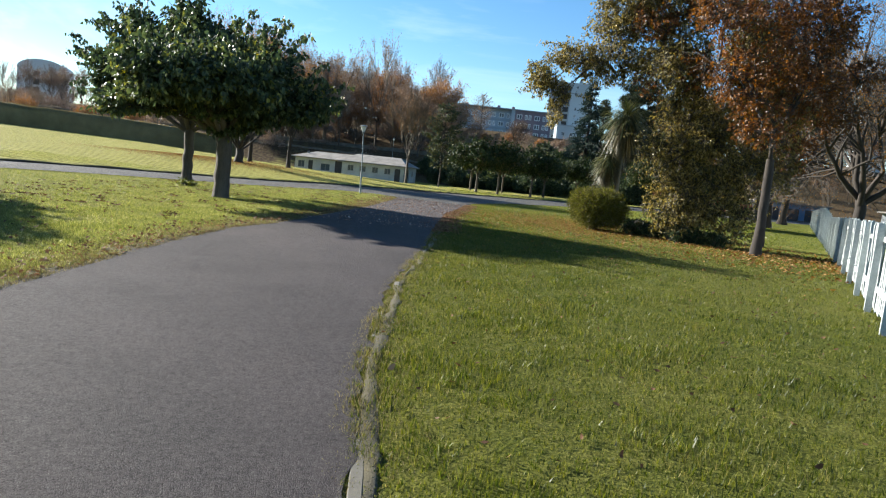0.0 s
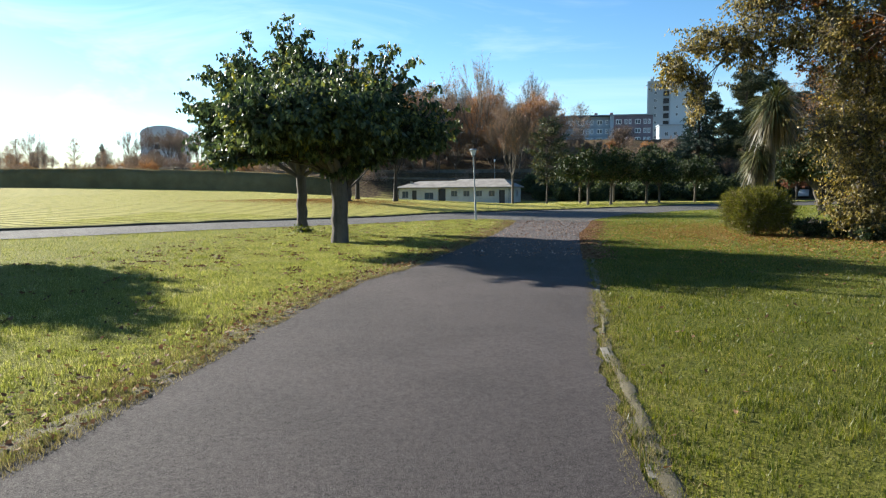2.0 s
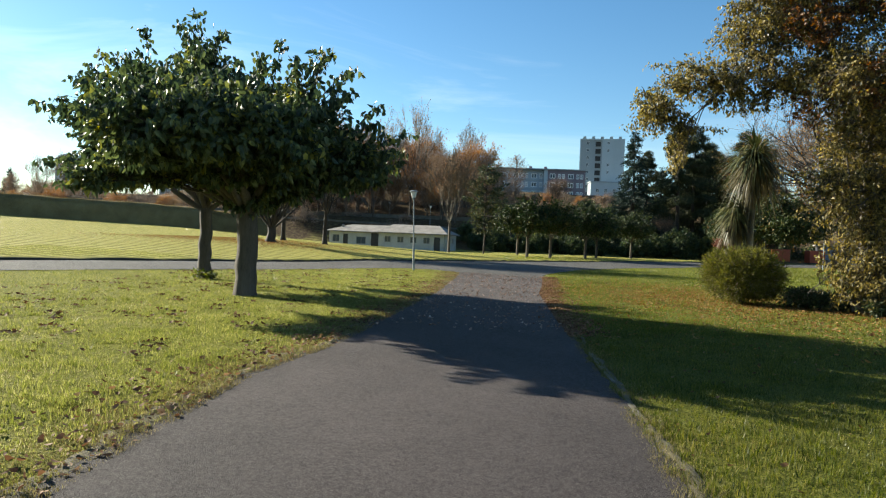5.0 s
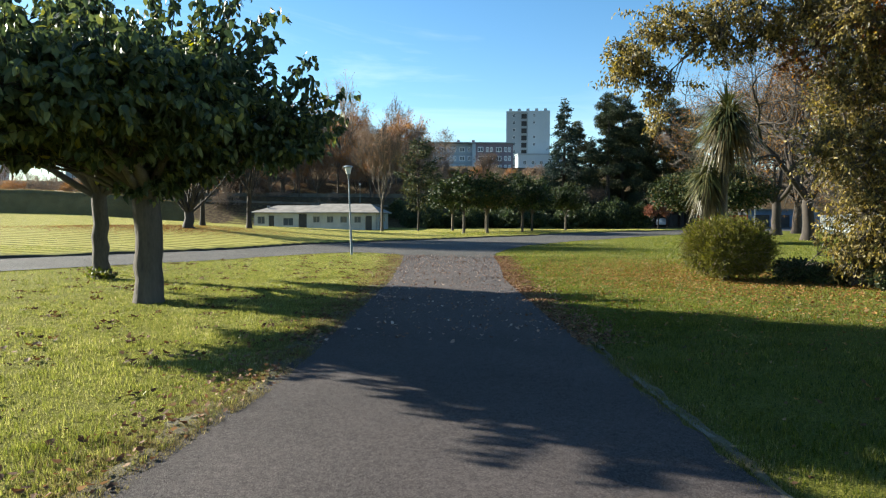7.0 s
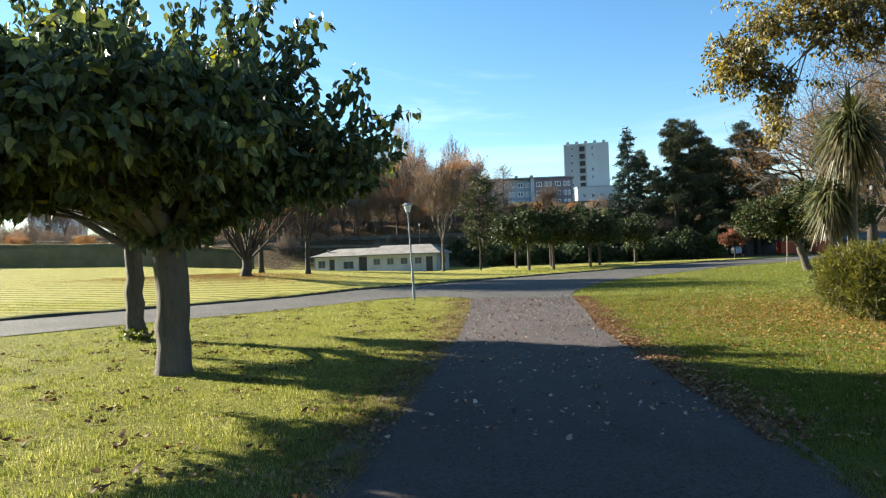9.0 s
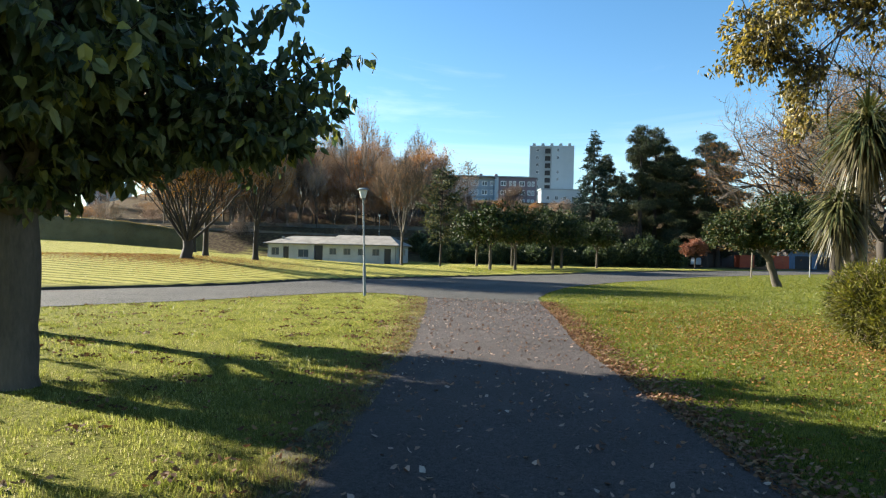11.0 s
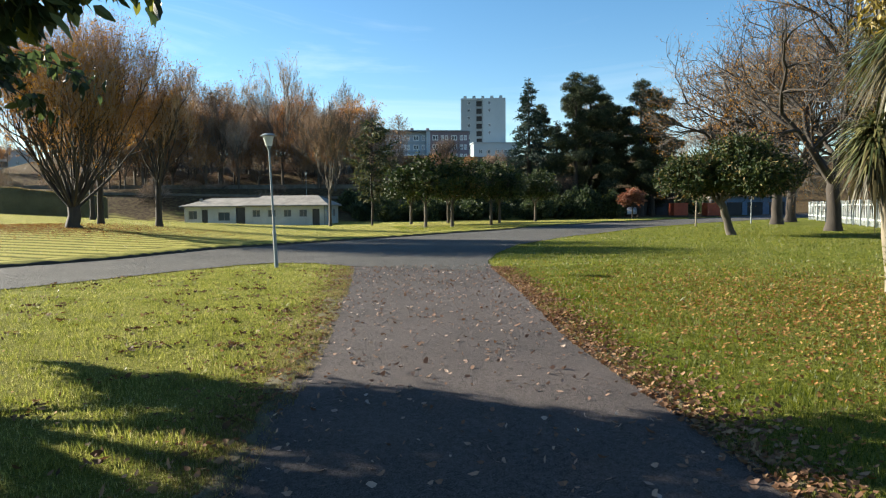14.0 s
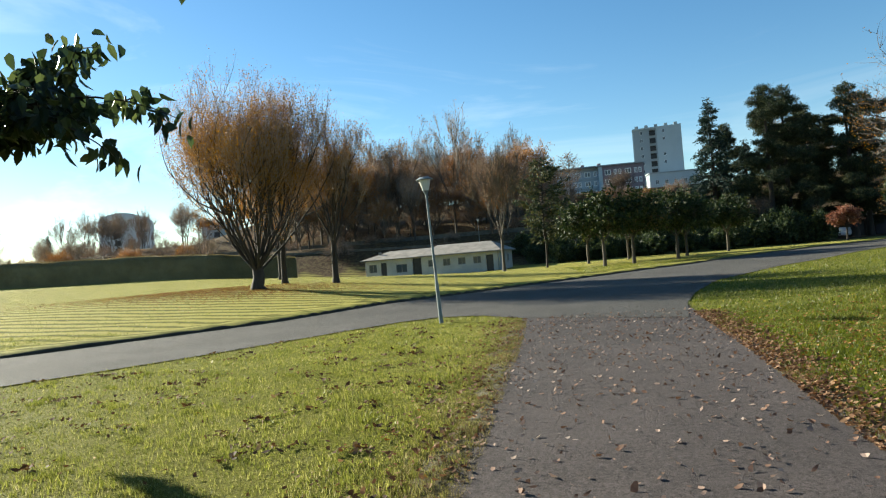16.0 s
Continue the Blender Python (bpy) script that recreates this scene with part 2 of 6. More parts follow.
GLOSSY = foliage("glossy_leaf", [(0.0, (0.0085, 0.0187, 0.00765)), (0.55, (0.0238, 0.0408, 0.0119)), (0.85, (0.0723, 0.0833, 0.0255)), (1.0, (0.17, 0.111, 0.0425))], 0.16, 0.6, 0.2)
YELLOW = foliage("yellow_leaf", [(0.0, (0.0143, 0.0152, 0.00548)), (0.35, (0.0498, 0.0446, 0.0139)), (0.66, (0.184, 0.143, 0.0379)), (1.0, (0.373, 0.289, 0.102))], 0.38)
RUSSET = foliage("russet_leaf", [(0.0, (0.0413, 0.027, 0.0135)), (0.5, (0.112, 0.051, 0.021)), (0.85, (0.232, 0.0938, 0.0225)), (1.0, (0.375, 0.165, 0.03))], 0.45)
MAPLE = foliage("maple_leaf", [(0.0, (0.096, 0.044, 0.032)), (0.6, (0.2, 0.088, 0.06)), (1.0, (0.32, 0.16, 0.096))], 0.4)
RUST = foliage("rust_leaf", [(0.0, (0.098, 0.049, 0.0245)), (0.5, (0.21, 0.101, 0.0385)), (1.0, (0.336, 0.175, 0.056))], 0.5)
AMBER = foliage("amber_leaf", [(0.0, (0.084, 0.0462, 0.021)), (0.5, (0.189, 0.098, 0.0322)), (1.0, (0.35, 0.182, 0.0385))], 0.5)
BROWN = foliage("brown_leaf", [(0.0, (0.0825, 0.0562, 0.039)), (0.55, (0.165, 0.106, 0.066)), (1.0, (0.3, 0.188, 0.0938))], 0.45)
NEEDLE = foliage("needle", [(0.0, (0.0144, 0.027, 0.0189)), (0.55, (0.0378, 0.054, 0.0306)), (1.0, (0.153, 0.14, 0.0585))], 0.16, 0.65, 0.15)
SPRUCE = foliage("spruce_needle", [(0.0, (0.0126, 0.0252, 0.0198)), (0.6, (0.027, 0.0495, 0.0378)), (1.0, (0.063, 0.09, 0.0675))], 0.10, 0.6, 0.2)
BUSH = foliage("bush_leaf", [(0.0, (0.0299, 0.0346, 0.00798)), (0.45, (0.0997, 0.103, 0.0199)), (0.8, (0.199, 0.18, 0.0399)), (1.0, (0.266, 0.226, 0.0665))], 0.35, 0.6, 0.2)
SWORD = foliage("sword_leaf", [(0.0, (0.0165, 0.0255, 0.00975)), (0.6, (0.0525, 0.066, 0.024)), (1.0, (0.18, 0.165, 0.0675))], 0.2, 0.45, 0.4)
THATCH = foliage("dry_leaf", [(0.0, (0.0312, 0.0286, 0.0114)), (0.6, (0.078, 0.065, 0.0286)), (1.0, (0.166, 0.135, 0.0676))], 0.25)
DRYBLADE = foliage("dry_grass_blade", [(0.0, (0.0558, 0.0527, 0.0217)), (0.5, (0.149, 0.124, 0.0527)), (1.0, (0.298, 0.254, 0.149))], 0.4, 0.6, 0.2)
VERGE = surface("verge_earth", (0.0372, 0.0322, 0.0174), (0.112, 0.093, 0.0465), 1.6, 34, 0.95, 0.9, 0.02)
BROWN_LITTER = foliage("brown_fallen_leaf", [(0.0, (0.062, 0.0341, 0.0217)), (0.45, (0.161, 0.0868, 0.0496)), (0.8, (0.26, 0.161, 0.093)), (1.0, (0.347, 0.254, 0.18))], 0.2, 0.75, 0.15)
DARK_LITTER = foliage("dark_fallen_leaf", [(0.0, (0.0419, 0.0251, 0.0151)), (0.6, (0.117, 0.0628, 0.0293)), (1.0, (0.351, 0.251, 0.151))], 0.15, 0.75, 0.15)
LITTER = foliage("fallen_leaf", [(0.0, (0.0682, 0.0341, 0.0149)), (0.45, (0.198, 0.0992, 0.0341)), (0.75, (0.285, 0.161, 0.0558)), (1.0, (0.36, 0.248, 0.124))], 0.2, 0.75, 0.15)
PALE_LITTER = foliage("pale_fallen_leaf", [(0.0, (0.0806, 0.0465, 0.031)), (0.4, (0.192, 0.112, 0.0775)), (0.75, (0.322, 0.242, 0.198)), (1.0, (0.459, 0.409, 0.36))], 0.15, 0.7, 0.2)
BLADE = foliage("grass_blade", [(0.0, (0.0471, 0.0595, 0.0137)), (0.5, (0.149, 0.162, 0.0403)), (0.85, (0.285, 0.279, 0.101)), (1.0, (0.397, 0.353, 0.234))], 0.5, 0.4, 0.4)
BLADE_LUSH = foliage("lush_grass_blade", [(0.0, (0.0279, 0.0434, 0.0062)), (0.5, (0.0775, 0.0992, 0.0149)), (0.85, (0.174, 0.177, 0.0341)), (1.0, (0.26, 0.211, 0.0744))], 0.45, 0.45, 0.35)
# darker green blades for the right lawn's stretch up to y 20
BLADE_DEEP = foliage("deep_grass_blade", [(0.0, (0.0132, 0.0249, 0.00439)), (0.5, (0.0542, 0.0695, 0.00951)), (0.85, (0.139, 0.139, 0.0249)), (1.0, (0.234, 0.197, 0.0732))], 0.45, 0.45, 0.35)
RENDER = surface("whitewash", (0.30, 0.31, 0.305), (0.48, 0.49, 0.475), 0.7, 7, 0.9, 0.3, 0.006)
SLATE = surface("roof_sheet", (0.128, 0.116, 0.101), (0.3, 0.277, 0.244), 0.9, 9, 0.9, 0.8, 0.03)
DARK = surface("dark_opening", (0.012, 0.013, 0.016), (0.03, 0.032, 0.038), 1.0, 10, 0.5, 0.1)
WOODGREY = surface("grey_boards", (0.10, 0.115, 0.13), (0.22, 0.24, 0.26), 1.0, 20, 0.8, 0.4, stretch=(1, 1, 0.2))
PICKET = surface("picket_paint", (0.238, 0.264, 0.264), (0.493, 0.527, 0.527), 1.2, 30, 0.7, 0.4, 0.004, spread=0.25)
STEEL = surface("grey_paint", (0.122, 0.147, 0.153), (0.22, 0.257, 0.257), 2.0, 40, 0.5, 0.2, 0.002)
LANTERN = surface("lantern_shell", (0.496, 0.496, 0.464), (0.68, 0.68, 0.64), 4.0, 40, 0.4, 0.1, 0.001)
SCREEN = surface("green_screen", (0.122, 0.104, 0.0504), (0.23, 0.198, 0.101), 0.6, 16, 0.9, 0.5, 0.02)
BLOCKWALL = surface("grey_blue_panel", (0.25, 0.315, 0.375), (0.33, 0.395, 0.455), 0.15, 3, 0.85, 0.2, 0.01)
BRICKRED = surface("brick_red_panel", (0.15, 0.125, 0.15), (0.24, 0.19, 0.21), 0.2, 4, 0.9, 0.2, 0.01)
TOWERWALL = surface("pale_render", (0.32, 0.39, 0.43), (0.41, 0.48, 0.52), 0.12, 3, 0.85, 0.2, 0.01)
TOWERGREY = surface("grey_render", (0.23, 0.275, 0.30), (0.31, 0.355, 0.38), 0.12, 3, 0.85, 0.2, 0.01)
PALEWALL = surface("pale_plaster", (0.42, 0.46, 0.48), (0.54, 0.58, 0.6), 0.12, 3, 0.85, 0.2, 0.01)
GLASS = plain("window_glass", (0.06, 0.08, 0.10), 0.08)
FRAMED = surface("grey_frame", (0.10, 0.11, 0.12), (0.2, 0.21, 0.22), 2, 20, 0.6, 0.1)
FRAMEW = surface("white_frame", (0.60, 0.62, 0.62), (0.80, 0.80, 0.78), 2, 20, 0.6, 0.1)
ORANGE = surface("orange_paint", (0.336, 0.056, 0.024), (0.496, 0.096, 0.04), 2, 20, 0.6, 0.2)
CARPAINT = plain("white_car_paint", (0.75, 0.76, 0.78), 0.25)
RUBBER = plain("rubber", (0.02, 0.02, 0.02), 0.8)
BLUE = surface("blue_sheet", (0.07, 0.13, 0.22), (0.14, 0.23, 0.34), 1, 12, 0.7, 0.2)


# ---- helpers for things and parts ----
def mesh_from(name, verts, faces, material, smooth=False):
    me = bpy.data.meshes.new(name)
    me.from_pydata(verts, [], faces)
    if smooth:
        me.polygons.foreach_set("use_smooth", np.ones(len(me.polygons), dtype=bool))
    me.materials.append(material)
    me.update()
    return me


def part(name, data, material=None, parent=None, label=""):
    """One mesh object, from a bmesh or a mesh, under a thing or a part."""
    if isinstance(data, bmesh.types.BMesh):
        me = bpy.data.meshes.new(name)
        data.normal_update()
        data.to_mesh(me)
        data.free()
        me.materials.append(material)
    else:
        me = data
    ob = new(name, me)
    if parent is not None:
        ob.parent = parent
    if label:
        ob["label"] = label
    return ob


def thing(name, at, label, category, group="", kind="", turn=0.0):
    ob = new(name)
    ob.empty_display_size = 0.2
    ob.matrix_world = pose(*at, 0, 0, turn)
    return tagged(ob, label, category, group, kind)


def box(bm, x0, y0, z0, x1, y1, z1, bevel=0.0):
    vs = [bm.verts.new(p) for p in ((x0, y0, z0), (x1, y0, z0), (x1, y1, z0), (x0, y1, z0), (x0, y0, z1), (x1, y0, z1), (x1, y1, z1), (x0, y1, z1))]
    fs = [bm.faces.new([vs[i] for i in q]) for q in ((3, 2, 1, 0), (4, 5, 6, 7), (0, 1, 5, 4), (1, 2, 6, 5), (2, 3, 7, 6), (3, 0, 4, 7))]
    if bevel:
        bmesh.ops.bevel(bm, geom=list({e for f in fs for e in f.edges}), offset=bevel, segments=1, affect="EDGES", clamp_overlap=True)
    return bm


def boxes(*specs, bevel=0.0):
    bm = bmesh.new()
    for s in specs:
        box(bm, *s, bevel=bevel)
    return bm


def sweep(paths, sides):
    """Tapered tubes along many lines of (points, radii), as one pair of vertex and face arrays."""
    V, F, n = [], [], 0
    ring = np.arange(sides) * 2 * np.pi / sides
    cs, sn = np.cos(ring), np.sin(ring)
    for pts, rad in paths:
        p = np.asarray(pts, float)
        r = np.asarray(rad, float)
        d = np.gradient(p, axis=0)
        d /= np.linalg.norm(d, axis=1)[:, None] + 1e-9
        ref = np.where(np.abs(d[:, 2:3]) > 0.9, np.array([[1.0, 0, 0]]), np.array([[0, 0, 1.0]]))
        a = np.cross(d, ref)
        a /= np.linalg.norm(a, axis=1)[:, None] + 1e-9
        b = np.cross(d, a)
        rings = p[:, None] + r[:, None, None] * (a[:, None] * cs[None, :, None] + b[:, None] * sn[None, :, None])
        m = len(p)
        V.append(rings.reshape(-1, 3))
        i = np.arange(m - 1)[:, None] * sides + np.arange(sides)[None]
        j = np.arange(m - 1)[:, None] * sides + (np.arange(sides)[None] + 1) % sides
        F.append(np.stack([i, j, j + sides, i + sides], -1).reshape(-1, 4) + n)
        n += m * sides
    return np.concatenate(V), np.concatenate(F)


def tubes_mesh(name, paths, sides, material, smooth=True):
    v, f = sweep(paths, sides)
    return mesh_from(name, v, f, material, smooth)


def leaf_arrays(rng, pos, axis, length, width, fold=0.25, six=False, lobed=False):
    """Folded pointed leaves at pos along axis."""
    n = len(pos)
    axis = axis / (np.linalg.norm(axis, axis=1)[:, None] + 1e-9)
    side = np.cross(axis, rng.normal(size=(n, 3)))
    side /= np.linalg.norm(side, axis=1)[:, None] + 1e-9
    up = np.cross(axis, side)
    L = (length * rng.uniform(0.65, 1.25, n))[:, None]
    W = (width * rng.uniform(0.7, 1.2, n))[:, None] * 0.5
    base, tip = pos, pos + axis * L + up * L * -0.12
    mid = pos + axis * L * 0.45
    if six:
        q1, q2 = pos + axis * L * 0.22, pos + axis * L * 0.6 - up * L * 0.03
        l1, r1 = q1 - side * W * 0.9 + up * W * fold, q1 + side * W * 0.9 + up * W * fold
        l2, r2 = q2 - side * W * 0.75 + up * W * fold, q2 + side * W * 0.75 + up * W * fold
        v = np.stack([base, mid, tip, l1, l2, r1, r2], 1).reshape(-1, 3)
        k = np.arange(n)[:, None] * 7
        f = np.concatenate([k + [0, 1, 3], k + [3, 1, 4], k + [4, 1, 2], k + [0, 5, 1], k + [5, 6, 1], k + [6, 2, 1]])
        return v, f
    if lobed:
        # palmate blade: two pairs of side lobes and a pointed tip, on a short stalk, hanging slightly cupped
        stalk = axis * L * 0.18
        outline = [(0.0, 0.0, 0.0), (0.04, -0.80, 0.35), (0.33, -0.28, 0.05), (0.60, -0.92, -0.20), (1.0, 0.0, -0.35), (0.60, 0.92, -0.05), (0.33, 0.28, 0.10), (0.04, 0.80, 0.40)]
        rim = [pos + stalk + axis * L * a + side * W * b + up * W * c * (1 + fold) for a, b, c in outline]
        v = np.stack([pos + stalk + axis * L * 0.36, *rim], 1).reshape(-1, 3)
        k = np.arange(n)[:, None] * 9
        return v, np.concatenate([k + [0, 1 + i, 1 + (i + 1) % 8] for i in range(8)])
    l1, r1 = mid - side * W, mid + side * W + up * W * fold
    v = np.stack([base, l1, tip, r1], 1).reshape(-1, 3)
    k = np.arange(n)[:, None] * 4
    return v, np.concatenate([k + [0, 1, 2], k + [0, 2, 3]])


def bezier(p0, p1, p2, n):
    t = np.linspace(0, 1, n)[:, None]
    return (1 - t) ** 2 * np.asarray(p0) + 2 * t * (1 - t) * np.asarray(p1) + t ** 2 * np.asarray(p2)


def wobble(rng, pts, amount):
    w = rng.normal(size=pts.shape) * amount
    w[0] = 0
    return pts + w


# ---- trees ----
def resampled(pts, n):
    s = np.linspace(0, len(pts) - 1, n)
    return np.stack([np.interp(s, np.arange(len(pts)), pts[:, k]) for k in range(3)], 1)


def lobe_tree(name, at, label, seed, trunk, lobes, twigs, leaf, mats, group="", lean=(0, 0), turn=0.0, flare=1.35, twig_r=0.012, shell=0.45, category="tree", shoots=(), shoot_leaves=26, forked=False, coarse=False, lobed=False, leaders=0):
    """trunk: (height, radius at the foot, radius at the fork). lobes: (centre, radii) of the crown's masses. leaf: (leaves per twig,
    length, width, droop, spread along the twig)."""
    rng = np.random.default_rng(seed)
    t = thing(name, at, label, category, group, "", turn)
    h, r0, r1 = trunk
    top = np.array([lean[0], lean[1], h])
    n = 9
    pts = wobble(rng, bezier((0, 0, -0.15), (lean[0] * 0.3, lean[1] * 0.3, h * 0.5), top, n), r0 * 0.08)
    rad = np.linspace(r0, r1, n) * (1 + rng.normal(size=n) * 0.03)
    rad[0] *= flare
    rad[1] *= 1 + (flare - 1) * 0.35
    paths = [(pts, rad)]
    limbs = []
    vol = []
    frame_pts = [np.asarray(p, float) for p in (resampled(pts, 40)[8:] if h > 10 else pts[n // 2:])]
    order = sorted(range(len(lobes)), key=lambda k: np.linalg.norm(np.asarray(lobes[k][0]) - top)) if forked else []
    grown = {}
    for k in order:
        # each limb parts from the nearest wood that already stands
        c, r = np.asarray(lobes[k][0], float), np.asarray(lobes[k][1], float)
        root = min(frame_pts, key=lambda p: np.linalg.norm(p - c) + 0.5 * max(0.0, p[2] - c[2]))
        gap = np.linalg.norm(c - root)
        line = wobble(rng, bezier(root, root + (c - root) * 0.5 + np.array([0, 0, 0.2 * gap]) + rng.normal(size=3) * 0.15 * gap, c, 7), 0.04)
        lr = max(0.018, r1 * 0.55 / (1 + 0.25 * np.linalg.norm(root - top)))
        paths.append((line, np.linspace(lr, lr * 0.35, 7)))
        frame_pts += list(line[2:])
        stems = [line]
        for _ in range(7):
            d = rng.normal(size=3) * r * 0.45
            s = line[int(rng.integers(2, 6))]
            sub = wobble(rng, bezier(s, s + d * 0.5 + np.array([0, 0, 0.15]), c + d, 7), 0.03)
            paths.append((sub, np.linspace(lr * 0.4, lr * 0.14, 7)))
            stems.append(sub)
        grown[k] = stems
    for c, r in lobes:
        c, r = np.asarray(c, float), np.asarray(r, float)
        if forked:
            limbs.append(grown[len(limbs)][0])
            vol.append(np.prod(r) ** 0.75)
            continue
        midp = top + (c - top) * 0.45 + np.array([0, 0, 0.12 * np.linalg.norm(c - top)]) + rng.normal(size=3) * 0.12
        line = wobble(rng, bezier(top - [0, 0, 0.12], midp, c, 7), 0.035)
        limbs.append(line)
        lr = r1 * rng.uniform(0.42, 0.62) * min(1.0, max(0.3, (c[2] - h) / 1.6))
        paths.append((line, np.linspace(lr, lr * 0.25, 7)))
        vol.append(np.prod(r) ** 0.75)
    part("trunk", tubes_mesh("trunk", paths, 9, mats[0]), parent=t)
    vol = np.array(vol) / np.sum(vol)
    pick = rng.choice(len(lobes), twigs, p=vol)
    tw, lp, ld = [], [], []
    m, L, W, droop, span = leaf
    for i in pick:
        c, r = np.asarray(lobes[i][0], float), np.asarray(lobes[i][1], float)
        d = rng.normal(size=3)
        d /= np.linalg.norm(d)
        end = c + d * r * rng.uniform(0.15, 1.0) ** shell
        start = limbs[i][min(6, int(rng.uniform(2, 7)))]
        if forked:
            stems = np.concatenate([s[3:] for s in grown[i]])
            near = np.argsort(np.linalg.norm(stems - end, axis=1))
            start = stems[near[int(rng.integers(0, 5))]]
        ctl = start + (end - start) * 0.5 + np.array([0, 0, 0.12 * np.linalg.norm(end - start)])
        line = bezier(start, ctl, end, 5)
        tw.append((line[::4], np.array([twig_r, twig_r * 0.35])) if coarse else (line, np.linspace(twig_r, twig_r * 0.35, 5)))
        k = rng.uniform(1 - span, 1.0, m)[:, None]
        q = (1 - k) ** 2 * start + 2 * k * (1 - k) * ctl + k ** 2 * end
        lp.append(q + rng.normal(size=(m, 3)) * L * 0.3)
        out = (end - c) / (np.linalg.norm(end - c) + 1e-6)
        ld.append(rng.normal(size=(m, 3)) * 0.75 + out * 0.5 + np.array([0, 0, -droop]))
    for _ in range(leaders):
        # upright leafy leaders that stand out of the crown, their leaves hanging
        i = int(rng.choice(len(lobes), p=vol))
        c, r = np.asarray(lobes[i][0], float), np.asarray(lobes[i][1], float)
        d = rng.normal(size=3) + c * [0.35, 0.35, 0] + [0, 0, 0.9]
        d[2] = abs(d[2])
        d /= np.linalg.norm(d)
        start, end = c + d * r * 0.3, c + d * (r * 0.95 + rng.uniform(0.15, 0.6))
        ctl = (start + end) / 2 + d * [0.25, 0.25, -0.1]
        line = bezier(start, ctl, end, 6)
        tw.append((line, np.linspace(twig_r * 1.4, twig_r * 0.4, 6)))
        m2 = 30
        k = (0.2 + 0.8 * rng.uniform(0, 1, m2) ** 0.8)[:, None]
        q = (1 - k) ** 2 * start + 2 * k * (1 - k) * ctl + k ** 2 * end
        lp.append(q + rng.normal(size=(m2, 3)) * [0.06, 0.06, 0.03])
        ld.append(rng.normal(size=(m2, 3)) * [0.55, 0.55, 0.3] + np.array([0, 0, -0.9]))
    for end in shoots:
        end = np.asarray(end, float)
        near = min(range(len(lobes)), key=lambda k: np.linalg.norm(np.asarray(lobes[k][0]) - end))
        start = limbs[near][5]
        ctl = start + (end - start) * 0.55 + np.array([0, 0, 0.22 * np.linalg.norm(end - start)])
        line = bezier(start, ctl, end, 8)
        tw.append((line, np.linspace(twig_r * 1.8, twig_r * 0.4, 8)))
        k = (0.35 + 0.65 * rng.uniform(0, 1, shoot_leaves) ** 0.7)[:, None]
        q = (1 - k) ** 2 * start + 2 * k * (1 - k) * ctl + k ** 2 * end
        lp.append(q + rng.normal(size=(shoot_leaves, 3)) * [0.10, 0.10, 0.05])
        ld.append(rng.normal(size=(shoot_leaves, 3)) * 0.5 + np.array([0, 0, -1.0]))
    part("branch_work", tubes_mesh("branch_work", tw, 3, mats[1], False), parent=t)
    v, f = leaf_arrays(rng, np.concatenate(lp), np.concatenate(ld), L, W, six=0.15 < L < 0.25, lobed=lobed)
    part("crown", mesh_from("crown", v, f, mats[2]), parent=t)
    return t


